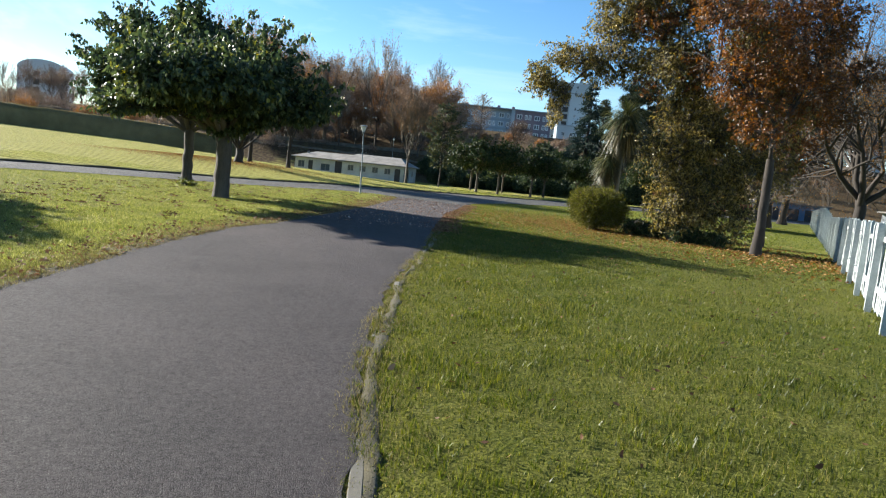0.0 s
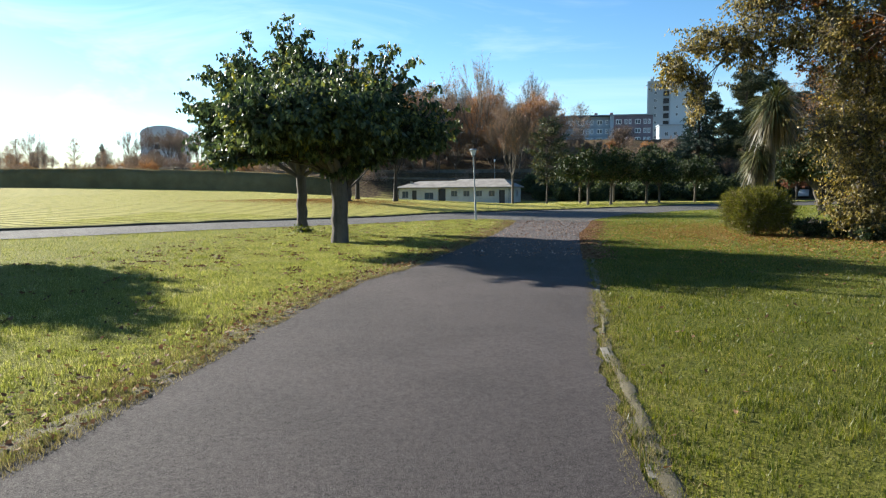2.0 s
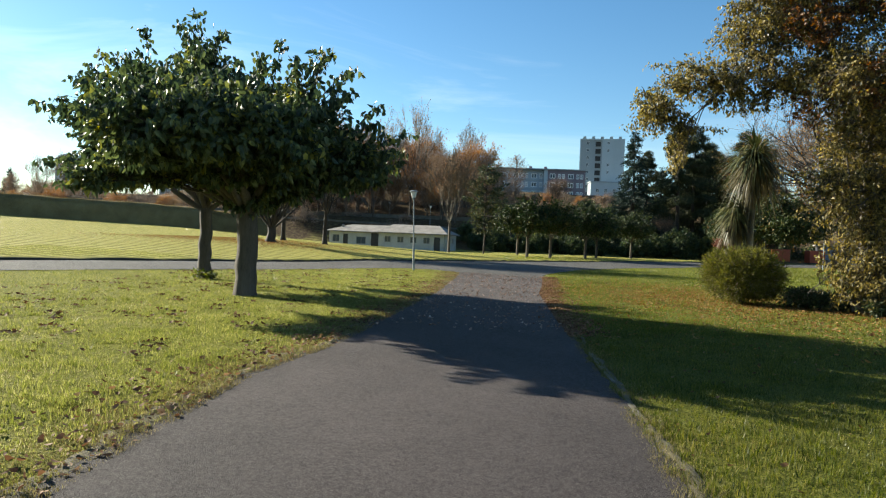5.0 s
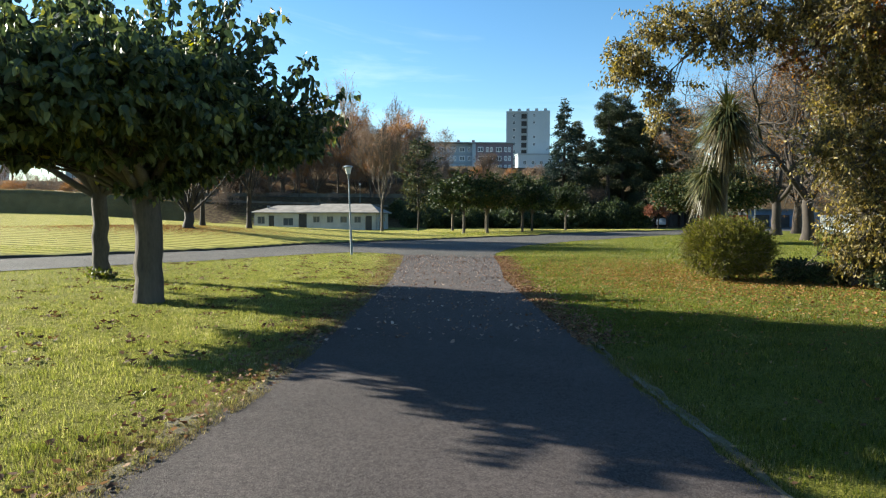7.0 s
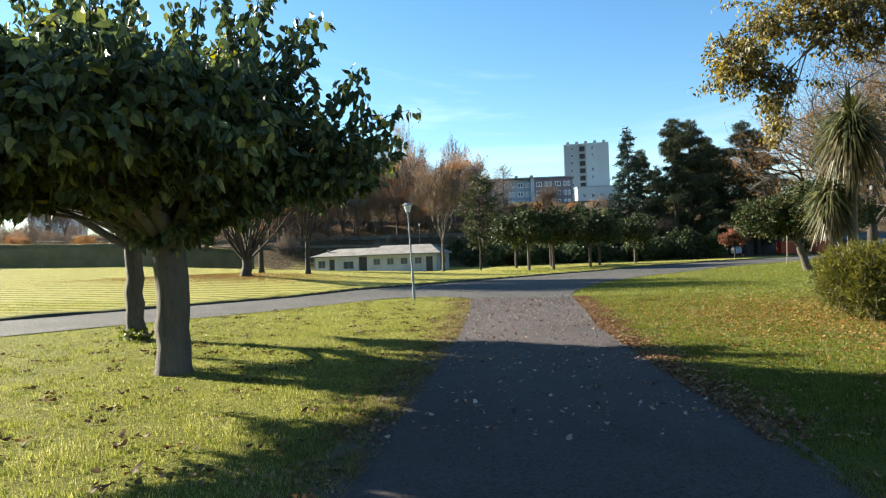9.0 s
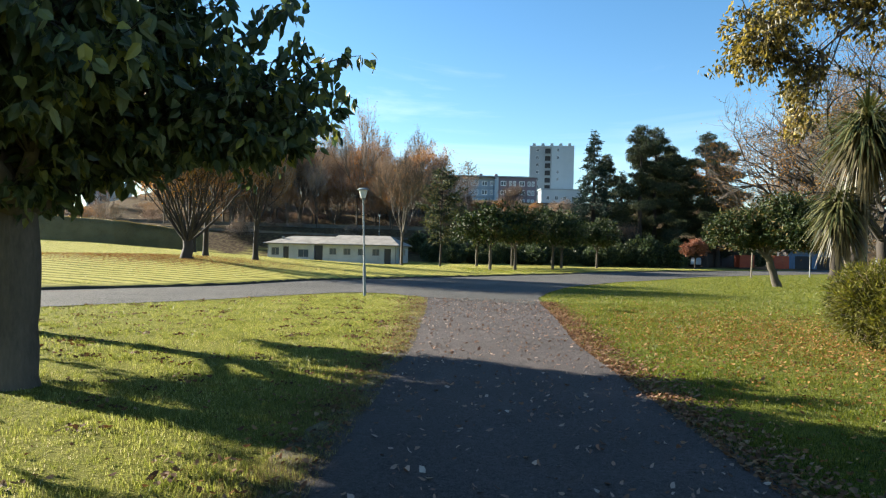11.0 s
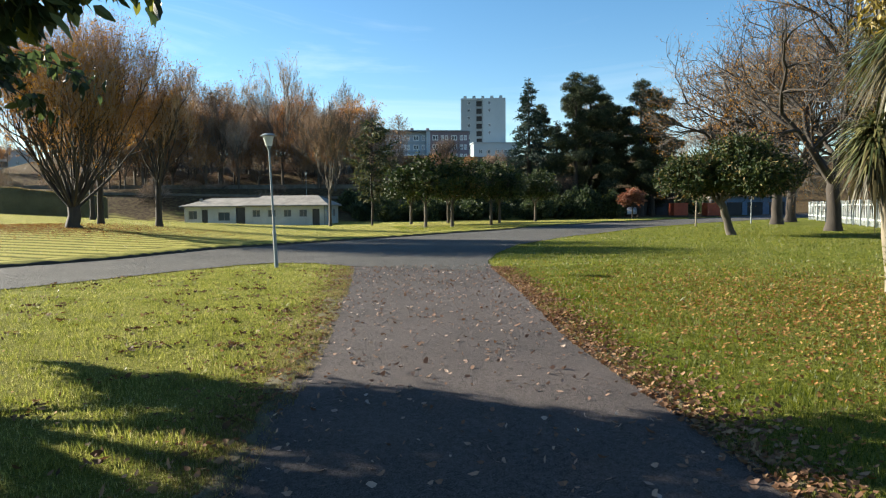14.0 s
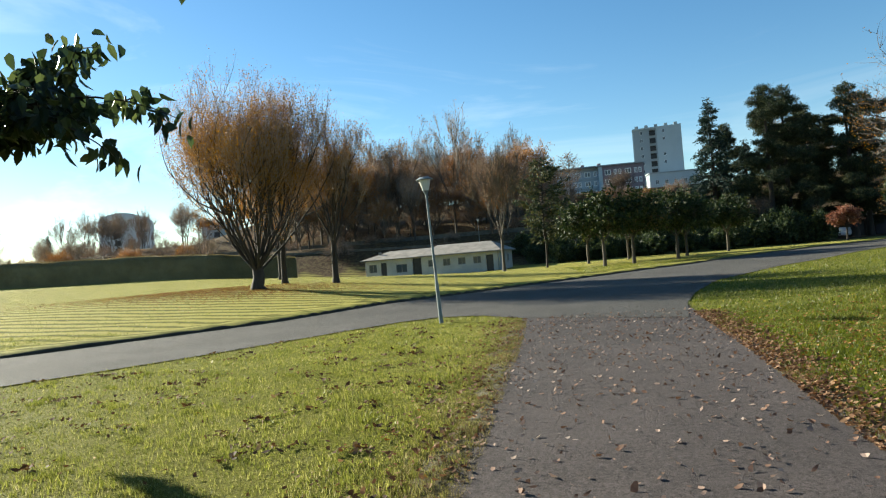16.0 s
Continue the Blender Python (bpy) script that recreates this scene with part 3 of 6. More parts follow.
def fan_tree(name, at, label, seed, spec, mats, group="", leaf=None, turn=0.0, coarse=False, wild=0.10, least=0.0):
    """A bare tree of branches that part again and again. spec: (height of first fork, foot radius, first limbs, their length, angle, depth,
    children, shrink, upward pull). leaf: (count, length, width) of the leaves that are left."""
    rng = np.random.default_rng(seed)
    t = thing(name, at, label, "tree", group, "", turn)
    fork, r0, limbs, length, angle, depth, kids, shrink, pull = spec
    thick, thin, tips = [], [], []

    def grow(p, d, ln, r, k):
        n = 5
        pts, q = [p], p
        dd = d
        for _ in range(n - 1):
            dd = dd + rng.normal(size=3) * wild + np.array([0, 0, pull])
            dd = dd / np.linalg.norm(dd)
            q = q + dd * ln / (n - 1)
            pts.append(q)
        rr = np.maximum(np.linspace(r, r * 0.5 if k < depth else r * 0.25, n), least * (1.0 if k < depth else 0.7))
        cut = 1 if not coarse or k < 3 else 2 if k < depth else 4
        (thick if k < depth - 1 else thin).append((np.array(pts)[::cut], rr[::cut]))
        if 2 <= k < depth and limbs > 12:
            tips.extend([(q, dd) for q in pts[1:]])
        if k >= depth:
            tips.append((pts[-1], dd))
            tips.append((pts[-3], dd))
            return
        for c in range(kids):
            f = 1 + int(rng.integers(1, n - 1)) if c else n - 1
            s = pts[min(f, n - 1)]
            perp = np.cross(dd, rng.normal(size=3))
            perp /= np.linalg.norm(perp) + 1e-9
            a = angle * rng.uniform(0.5, 1.2) * (0.5 if c == 0 else 1)
            nd = dd * math.cos(a) + perp * math.sin(a)
            grow(s, nd, ln * shrink * rng.uniform(0.75, 1.15), r * (0.46 if c else 0.6), k + 1)

    tr = wobble(rng, bezier((0, 0, -0.15), (0, 0, fork * 0.5), (0, 0, fork), 6), r0 * 0.08)
    rad = np.linspace(r0, r0 * 0.8, 6)
    rad[0] *= 1.4
    thick.append((tr, rad))
    for i in range(limbs):
        az = 2 * math.pi * (i + rng.uniform(-0.3, 0.3)) / limbs
        a = angle * rng.uniform(0.55, 1.15) * (0.35 if i == 0 else 1)
        grow(tr[-1] - np.array([0, 0, rng.uniform(0, 0.25) * fork]), np.array([math.cos(az) * math.sin(a), math.sin(az) * math.sin(a), math.cos(a)]),
             length * rng.uniform(0.85, 1.1), r0 * (0.5 if limbs < 9 else 0.3 if limbs < 12 else 0.24), 1)
    part("trunk", tubes_mesh("trunk", thick, 4 if coarse else 7, mats[0]), parent=t)
    part("branch_work", tubes_mesh("branch_work", thin, 3, mats[1], False), parent=t)
    if leaf:
        count, L, W = leaf
        pick = rng.integers(0, len(tips), count)
        pos = np.array([tips[i][0] for i in pick]) + rng.normal(size=(count, 3)) * 0.22
        v, f = leaf_arrays(rng, pos, rng.normal(size=(count, 3)) + [0, 0, -0.5], L, W)
        part("crown", mesh_from("crown", v, f, mats[2]), parent=t, label="sparse dry autumn leaves")
    return t


def conifer(name, at, label, seed, height, radius, bare, mats, group="", droop=0.25, clumps=26, step=0.42, leaf=(0.34, 0.10), rounded=False):
    rng = np.random.default_rng(seed)
    t = thing(name, at, label, "tree", group)
    zs = np.linspace(-0.2, height, 10)
    line = np.stack([rng.normal(size=10) * 0.05, rng.normal(size=10) * 0.05, zs], 1)
    part("trunk", tubes_mesh("trunk", [(line, np.linspace(height * (0.011 if rounded else 0.022), 0.03, 10))], 8, mats[0]), parent=t)
    br, lp, ld = [], [], []
    z = bare
    while z < height - 0.2:
        k = (height - z) / (height - bare)
        reach = radius * (k ** 0.8) * (0.25 + 0.75 * min(1, (1 - k) * 5 + 0.35))
        if rounded:
            reach = radius * max(0.25, math.sin(math.pi * min(0.97, (1 - k) * 0.85 + 0.12))) ** 0.8
        for i in range(6):
            az = rng.uniform(0, 2 * math.pi)
            ln = reach * rng.uniform(0.6, 1.12)
            d = np.array([math.cos(az), math.sin(az), 0])
            p0 = np.array([0, 0, z + rng.uniform(-0.2, 0.2)])
            p2 = p0 + d * ln + np.array([0, 0, -droop * ln])
            line = bezier(p0, p0 + d * ln * 0.5 + np.array([0, 0, 0.08 * ln]), p2, 5)
            br.append((line[::2], np.linspace(0.035, 0.01, 3)))
            m = max(5, int(clumps * ln / radius))
            s = rng.uniform(0.25, 1.0, m)[:, None]
            q = (1 - s) ** 2 * p0 + 2 * s * (1 - s) * line[2] + s ** 2 * p2
            lp.append(q + rng.normal(size=(m, 3)) * [0.16, 0.16, 0.08])
            ld.append(rng.normal(size=(m, 3)) * 0.6 + d * 0.8 + [0, 0, -0.25])
        z += step * rng.uniform(0.8, 1.2)
    part("branch_work", tubes_mesh("branch_work", br, 3, mats[-1] if len(mats) > 2 else mats[0], False), parent=t)
    v, f = leaf_arrays(rng, np.concatenate(lp), np.concatenate(ld), leaf[0], leaf[1])
    part("crown", mesh_from("crown", v, f, mats[1]), parent=t)
    return t


# ---- the lie of the land ----
def smooth(a, b, x):
    k = np.clip((np.asarray(x, float) - a) / (b - a), 0, 1)
    return k * k * (3 - 2 * k)


def height(x, y):
    """The ground's height: level lawns, a low rise in the field, a bank with a terrace behind the hut, hills far off."""
    x, y = np.asarray(x, float), np.asarray(y, float)
    u = (x + 10.2) * -0.785 + (y - 41.3) * 0.62
    v = (x + 10.2) * 0.62 + (y - 41.3) * 0.785
    z = 0.034 * np.clip(u, 0, 66) * (1 - smooth(16, 40, v)) * smooth(0, 4, u)
    z = z + 0.34 * np.exp(-((u - 15) / 8) ** 2 - ((v - 6) / 11) ** 2)
    z = z - 0.3 * np.exp(-((x + 14) / 14) ** 2 - ((y - 100) / 10) ** 2)
    left = smooth(-20, -70, x)
    back = y + 0.06 * np.abs(x) + 25 * left * smooth(80, 120, y) * 0
    bank = 5.0 * smooth(111, 128, back) + 3.4 * smooth(134, 150, back) + 10.0 * smooth(155, 235, back) + 16.0 * smooth(300, 700, back)
    bank = bank * (1 - 0.75 * smooth(-78, -102, x)) * (1 - 0.97 * smooth(22, 40, x) * (1 - smooth(140, 240, back)))
    z = z + bank
    z = z + 0.03 * np.sin(x * 0.31 + 1.0) * np.sin(y * 0.23) * smooth(3, 9, np.abs(x + 1.5))
    return z


def ground_z(x, y):
    return float(height(x, y))


def axis_steps(lo, a, b, hi, step):
    mid = np.arange(a, b + step / 2, step)
    grow = []
    d, p = step, b
    while p < hi:
        d *= 1.22
        p += d
        grow.append(p)
    down = []
    d, p = step, a
    while p > lo:
        d *= 1.22
        p -= d
        down.append(p)
    return np.concatenate([down[::-1], mid, grow])


gx = axis_steps(-3200, -62, 62, 3200, 1.0)
gy = axis_steps(-400, -16, 165, 4200, 1.0)
GX, GY = np.meshgrid(gx, gy)
gv = np.stack([GX, GY, height(GX, GY)], -1).reshape(-1, 3)
nx = len(gx)
gi = (np.arange(len(gy) - 1)[:, None] * nx + np.arange(nx - 1)[None]).reshape(-1, 1)
ground = part("ground", mesh_from("ground", gv, gi + [0, 1, nx + 1, nx], TURF, True))
tagged(ground, "mown autumn lawn and field, green with straw-coloured swathes", "lawn", kind="structure")

# ---- path and road ----
LEFT_Y = [-14, 0, 6, 10, 13, 15, 17, 19, 25.3, 33, 36.2, 38.6]
LEFT_X = [-3.2, -3.6, -3.85, -4.0, -3.95, -3.55, -3.35, -3.2, -2.65, -2.35, -2.3, -2.3]
RIGHT_Y = [-14, 2.7, 4.7, 8.5, 11.4, 13.5, 21.7, 26, 30.4, 34.5, 38.6]
RIGHT_X = [0.5, -0.1, -0.3, -0.3, -0.12, 0.0, 0.35, 0.55, 1.1, 1.5, 1.9]


def edge_left(y):
    return np.interp(y, LEFT_Y, LEFT_X)


def edge_right(y):
    return np.interp(y, RIGHT_Y, RIGHT_X)


def ragged(y, s):
    return 0.035 * np.sin(y * 5.1 + s) * np.sin(y * 1.7 + s * 2) + 0.03 * np.sin(y * 11.3 + s * 3) + 0.04 * np.sin(y * 0.9 + s)


def strip(name, L, R, lift, material, across=8):
    n = len(L)
    k = np.linspace(0, 1, across + 1)[None, :, None]
    xy = L[:, None] * (1 - k) + R[:, None] * k
    z = height(xy[..., 0], xy[..., 1]) + lift
    v = np.concatenate([xy, z[..., None]], -1).reshape(-1, 3)
    w = across + 1
    i = (np.arange(n - 1)[:, None] * w + np.arange(across)[None]).reshape(-1, 1)
    return part(name, mesh_from(name, v, i + [0, 1, w + 1, w], material, True))


py = np.arange(-14, 38.61, 0.2)
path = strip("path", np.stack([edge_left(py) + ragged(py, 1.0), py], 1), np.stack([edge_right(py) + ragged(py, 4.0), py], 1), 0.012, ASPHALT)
tagged(path, "worn grey-brown asphalt footpath through the lawns", "path", kind="structure")


def resample(pts, n):
    p = np.asarray(pts, float)
    d = np.concatenate([[0], np.cumsum(np.linalg.norm(np.diff(p, axis=0), axis=1))])
    s = np.linspace(0, d[-1], n)
    return np.stack([np.interp(s, d, p[:, 0]), np.interp(s, d, p[:, 1])], 1)


ROAD_NEAR = [(-50, -15), (-20.4, 20.4), (-11.4, 31.2), (-9.0, 34.0), (-6.9, 36.7), (-5.6, 38.3), (-4.6, 39.0), (-3.4, 38.6), (-2.3, 37.2), (-0.4, 36.0), (1.2, 34.9), (1.9, 38.2),
             (2.9, 41.6), (4.9, 46.8), (10.0, 54.6), (21.9, 70.0), (36.8, 84.0), (62, 104), (110, 138)]
ROAD_FAR = [(-53.5, -9), (-22.0, 27.2), (-13.1, 38.1), (-10.2, 41.3), (-9.2, 43.2), (-8.4, 44.8), (-7.8, 46.1), (-6.6, 47.6), (-5.2, 49.3), (-4.0, 50.8), (-2.6, 52.6), (-0.4, 55.3),
            (2.4, 58.7), (7.8, 65.3), (12.2, 71.2), (18.6, 79.5), (33.1, 93.7), (58, 114), (106, 148)]


def refine(pts, k):
    p = np.asarray(pts, float)
    t = np.arange(len(p))
    s = np.linspace(0, len(p) - 1, (len(p) - 1) * k + 1)
    return np.stack([np.interp(s, t, p[:, 0]), np.interp(s, t, p[:, 1])], 1)


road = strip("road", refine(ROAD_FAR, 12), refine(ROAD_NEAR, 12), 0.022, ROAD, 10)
tagged(road, "grey asphalt park road curving past the lawns", "road", kind="structure")

# raised turf lip along the far side of the road
far = refine(ROAD_FAR, 12)
dirs = np.gradient(far, axis=0)
dirs /= np.linalg.norm(dirs, axis=1)[:, None]
outw = np.stack([-dirs[:, 1], dirs[:, 0]], 1)
rows = []
for off, up in ((-0.05, -0.02), (0.02, 0.05), (0.08, 0.10), (0.35, 0.13), (1.1, 0.10), (2.6, -0.03)):
    q = far + outw * off
    zz = height(q[:, 0], q[:, 1]) + up + 0.02 * np.sin(np.arange(len(q)) * 1.7) + 0.015 * np.sin(np.arange(len(q)) * 4.1)
    rows.append(np.concatenate([q, zz[:, None]], 1))
rows = np.stack(rows, 1)
w = rows.shape[1]
ii = (np.arange(len(far) - 1)[:, None] * w + np.arange(w - 1)[None]).reshape(-1, 1)
lip = mesh_from("turf_edge", rows.reshape(-1, 3), ii + [0, w, w + 1, 1], SOIL, True)
lip.materials.append(TURF)
lip.polygons.foreach_set("material_index", (np.tile(np.arange(w - 1), len(far) - 1) >= 2).astype(np.int32))
tagged(part("turf_edge", lip), "raised dark soil and turf edge of the field along the road", "verge", kind="structure")


# ---- the two broad-leaved trees beside the path ----
A_LOBES = [((-2.2, 0.2, 3.5), (1.3, 1.4, 1.1)), ((-2.8, -0.9, 2.9), (0.9, 0.9, 0.6)), ((-1.0, -0.9, 4.3), (1.2, 1.3, 1.1)), ((0.2, 0.6, 4.5), (1.2, 1.3, 1.0)), ((1.4, -0.5, 4.1), (1.2, 1.3, 1.1)),
           ((2.3, 0.4, 3.3), (1.1, 1.3, 0.8)), ((2.6, 0.7, 3.0), (0.8, 0.8, 0.5)), ((-1.2, -3.1, 3.5), (1.5, 1.3, 1.0)), ((-2.6, -2.5, 2.5), (0.8, 0.7, 0.4)), ((0.5, -3.0, 3.6), (1.5, 1.3, 1.0)), ((-0.4, -3.7, 3.3), (1.4, 1.0, 0.8)), ((1.4, -2.2, 3.4), (1.3, 1.2, 0.9)), ((-1.7, -1.8, 3.0), (1.3, 1.1, 0.8)), ((0.2, -1.7, 3.2), (1.5, 1.2, 0.9)), ((0.0, 1.6, 3.2), (1.4, 1.1, 0.9)), ((0.0, 0.0, 3.0), (2.3, 2.0, 0.8)), ((-0.4, -2.5, 3.7), (1.4, 1.1, 0.9)), ((-1.9, -2.1, 3.9), (1.1, 1.0, 0.9))]
A_LOBES = [(c, tuple(0.88 * v for v in r)) for c, r in A_LOBES] + [((0.1, 0.0, 2.35), (1.1, 1.0, 0.5)), ((0.9, 0.1, 2.75), (1.2, 1.0, 0.5))]
A_SHOOTS = [(3.66, 1.05, 4.12), (3.25, 2.2, 3.29), (3.5, 1.6, 3.7), (1.56, 0.0, 5.85), (2.4, 0.2, 5.45), (2.95, 0.4, 4.65), (3.4, 0.0, 3.5), (0.8, -0.4, 5.9), (0.0, 0.3, 5.8), (-1.2, -0.5, 5.7), (-2.6, -0.5, 5.0), (0.0, -3.0, 4.4),
            (1.5, -2.8, 4.0), (-1.5, -3.0, 4.1), (-3.8, -1.9, 2.8), (-3.4, 0.1, 2.5), (-3.5, 0.6, 4.2), (2.0, -0.8, 5.6), (1.1, 0.7, 5.7), (2.6, -1.2, 4.6), (3.1, -0.9, 4.0), (0.4, 1.7, 4.9), (1.6, 1.5, 4.6), (-1.4, 1.8, 4.8)]
lobe_tree("broadleaf_tree", (-6.9, 21.54, 0.0), "broad dark-green tree with drooping leaves and pale-edged trunk on the lawn", 11, (2.0, 0.25, 0.24), A_LOBES,
          2150, (18, 0.175, 0.105, 1.1, 0.45), (BARK, BARK_DARK, GREEN), group="trees beside the path", shoots=A_SHOOTS, shoot_leaves=46, lobed=True, leaders=75)
B_LOBES = [((-2.7, 0.2, 4.3), (1.4, 1.6, 1.1)), ((-3.6, -0.2, 3.7), (0.6, 0.6, 0.35)), ((-1.3, -0.6, 5.3), (1.4, 1.5, 1.2)), ((0.2, 0.4, 6.1), (1.2, 1.4, 1.1)), ((1.4, -0.3, 5.2), (1.4, 1.4, 1.2)),
           ((1.7, -0.7, 4.0), (1.1, 1.1, 0.9)), ((3.6, -0.1, 3.35), (0.9, 0.9, 0.55)), ((0.0, -1.9, 4.0), (1.6, 1.3, 1.1)), ((0.0, 1.6, 3.7), (1.5, 1.1, 0.9)), ((-0.7, 1.9, 3.0), (0.8, 0.7, 0.5)), ((0.3, -0.3, 4.1), (2.2, 1.8, 0.85))]
B_LOBES = [((x, y - 0.55 * max(0.0, z - 3.2), z), tuple(0.88 * v for v in r)) for (x, y, z), r in B_LOBES]
B_SHOOTS = [(-4.7, 0.0, 3.6), (-4.4, 0.2, 5.4), (-3.5, 0.3, 5.9), (-2.3, 0.0, 6.4), (-1.1, 0.0, 7.2), (0.5, 0.0, 7.6), (1.3, -0.2, 7.1), (5.0, -0.1, 3.15), (4.3, 0.2, 3.9), (4.6, -0.5, 2.75), (-0.9, 2.4, 2.5), (-4.0, -1.0, 4.6), (-4.6, 0.8, 4.4), (-0.2, 0.6, 7.5),
            (2.2, 0.3, 6.4), (3.0, -0.4, 5.6), (2.6, -0.6, 5.0), (0.3, -3.2, 5.0), (-1.6, -2.8, 5.4), (1.7, -2.7, 5.0), (0.2, 1.6, 5.2), (-4.2, 0.6, 3.0), (-2.9, -1.4, 5.6), (-1.8, 0.8, 6.8), (0.9, 0.7, 7.3)]
B_SHOOTS = [(x, y - 0.55 * max(0.0, z - 3.2), z) for x, y, z in B_SHOOTS]
lobe_tree("broadleaf_tree", (-9.85, 26.34, 0.05), "tall dark-green broad-leaved tree standing behind its twin on the lawn", 12, (2.2, 0.21, 0.19), B_LOBES,
          1500, (18, 0.175, 0.105, 1.1, 0.45), (BARK, BARK_DARK, GREEN), group="trees beside the path", shoots=B_SHOOTS, shoot_leaves=50, lobed=True, leaders=75).scale = (0.96, 1.0, 0.97)
lobe_tree("broadleaf_tree", (-18.0, 16.8, 0.0), "dark-green broad-leaved tree shading the lawn", 13, (2.1, 0.24, 0.22),
          [((-1.0, 0.0, 3.6), (1.3, 1.5, 1.1)), ((0.0, -0.6, 4.8), (1.4, 1.5, 1.2)), ((0.9, 0.3, 3.8), (1.3, 1.5, 1.1)), ((0.0, 1.3, 3.8), (1.4, 1.3, 1.1)), ((0.0, -1.3, 3.5), (1.4, 1.2, 1.1))],
          800, (12, 0.24, 0.13, 0.9, 0.45), (BARK, BARK_DARK, GREEN), group="trees beside the path")
lobe_tree("broadleaf_tree", (-18.8, 13.4, 0.0), "dark-green broad-leaved tree with a wide crown on the lawn", 14, (2.1, 0.24, 0.22),
          [((-1.6, 0.0, 3.6), (1.6, 1.6, 1.1)), ((0.0, -0.6, 4.6), (1.6, 1.6, 1.2)), ((1.7, 0.3, 3.8), (1.6, 1.6, 1.1)), ((0.0, 1.5, 3.8), (1.6, 1.4, 1.1)), ((0.0, -1.6, 3.5), (1.6, 1.4, 1.1))],
          800, (12, 0.24, 0.13, 0.9, 0.45), (BARK, BARK_DARK, GREEN), group="trees beside the path")

lobe_tree("sucker_tuft", (-9.75, 26.1, 0.0), "tuft of leafy suckers at the foot of a trunk", 15, (0.12, 0.03, 0.02), [((-0.15, -0.1, 0.15), (0.3, 0.22, 0.15)), ((0.25, -0.15, 0.12), (0.25, 0.2, 0.12))],
          34, (8, 0.10, 0.05, 0.1, 0.6), (BARK_DARK, TWIG, BLADE_LUSH), twig_r=0.006, category="bush")

# ---- lamp ----
def park_lamp(at, label, tall=3.5, lean=0.0):
    t = thing("street_lamp", at, label, "street lamp", "park lamps")
    t.matrix_world = t.matrix_world @ pose(0, 0, 0, 0, lean, 0)
    part("pole", tubes_mesh("pole", [([(0, 0, -0.1), (0, 0, 0.02), (0, 0, 0.03), (0, 0, 0.95), (0, 0, 1.0), (0, 0, tall - 0.25)], [0.054, 0.054, 0.052, 0.048, 0.034, 0.027])], 12, STEEL), parent=t)
    part("collar", tubes_mesh("collar", [([(0, 0, tall - 0.26), (0, 0, tall - 0.2), (0, 0, tall - 0.16)], [0.035, 0.06, 0.07])], 12, STEEL), parent=t)
    bm = bmesh.new()
    bmesh.ops.create_cone(bm, cap_ends=True, segments=16, radius1=0.085, radius2=0.155, depth=0.27, matrix=Matrix.Translation((0, 0, tall - 0.02)))
    part("shade", bm, LANTERN, t, "off-white diffuser bowl")
    bm = bmesh.new()
    bmesh.ops.create_cone(bm, cap_ends=True, segments=16, radius1=0.235, radius2=0.12, depth=0.07, matrix=Matrix.Translation((0, 0, tall + 0.155)))
    part("cap", bm, STEEL, t)
    return t


park_lamp((-4.35, 37.5, ground_z(-4.35, 37.5) + 0.08), "slim grey park lamp with an off-white lantern at the path's corner", 3.5, -2.2)

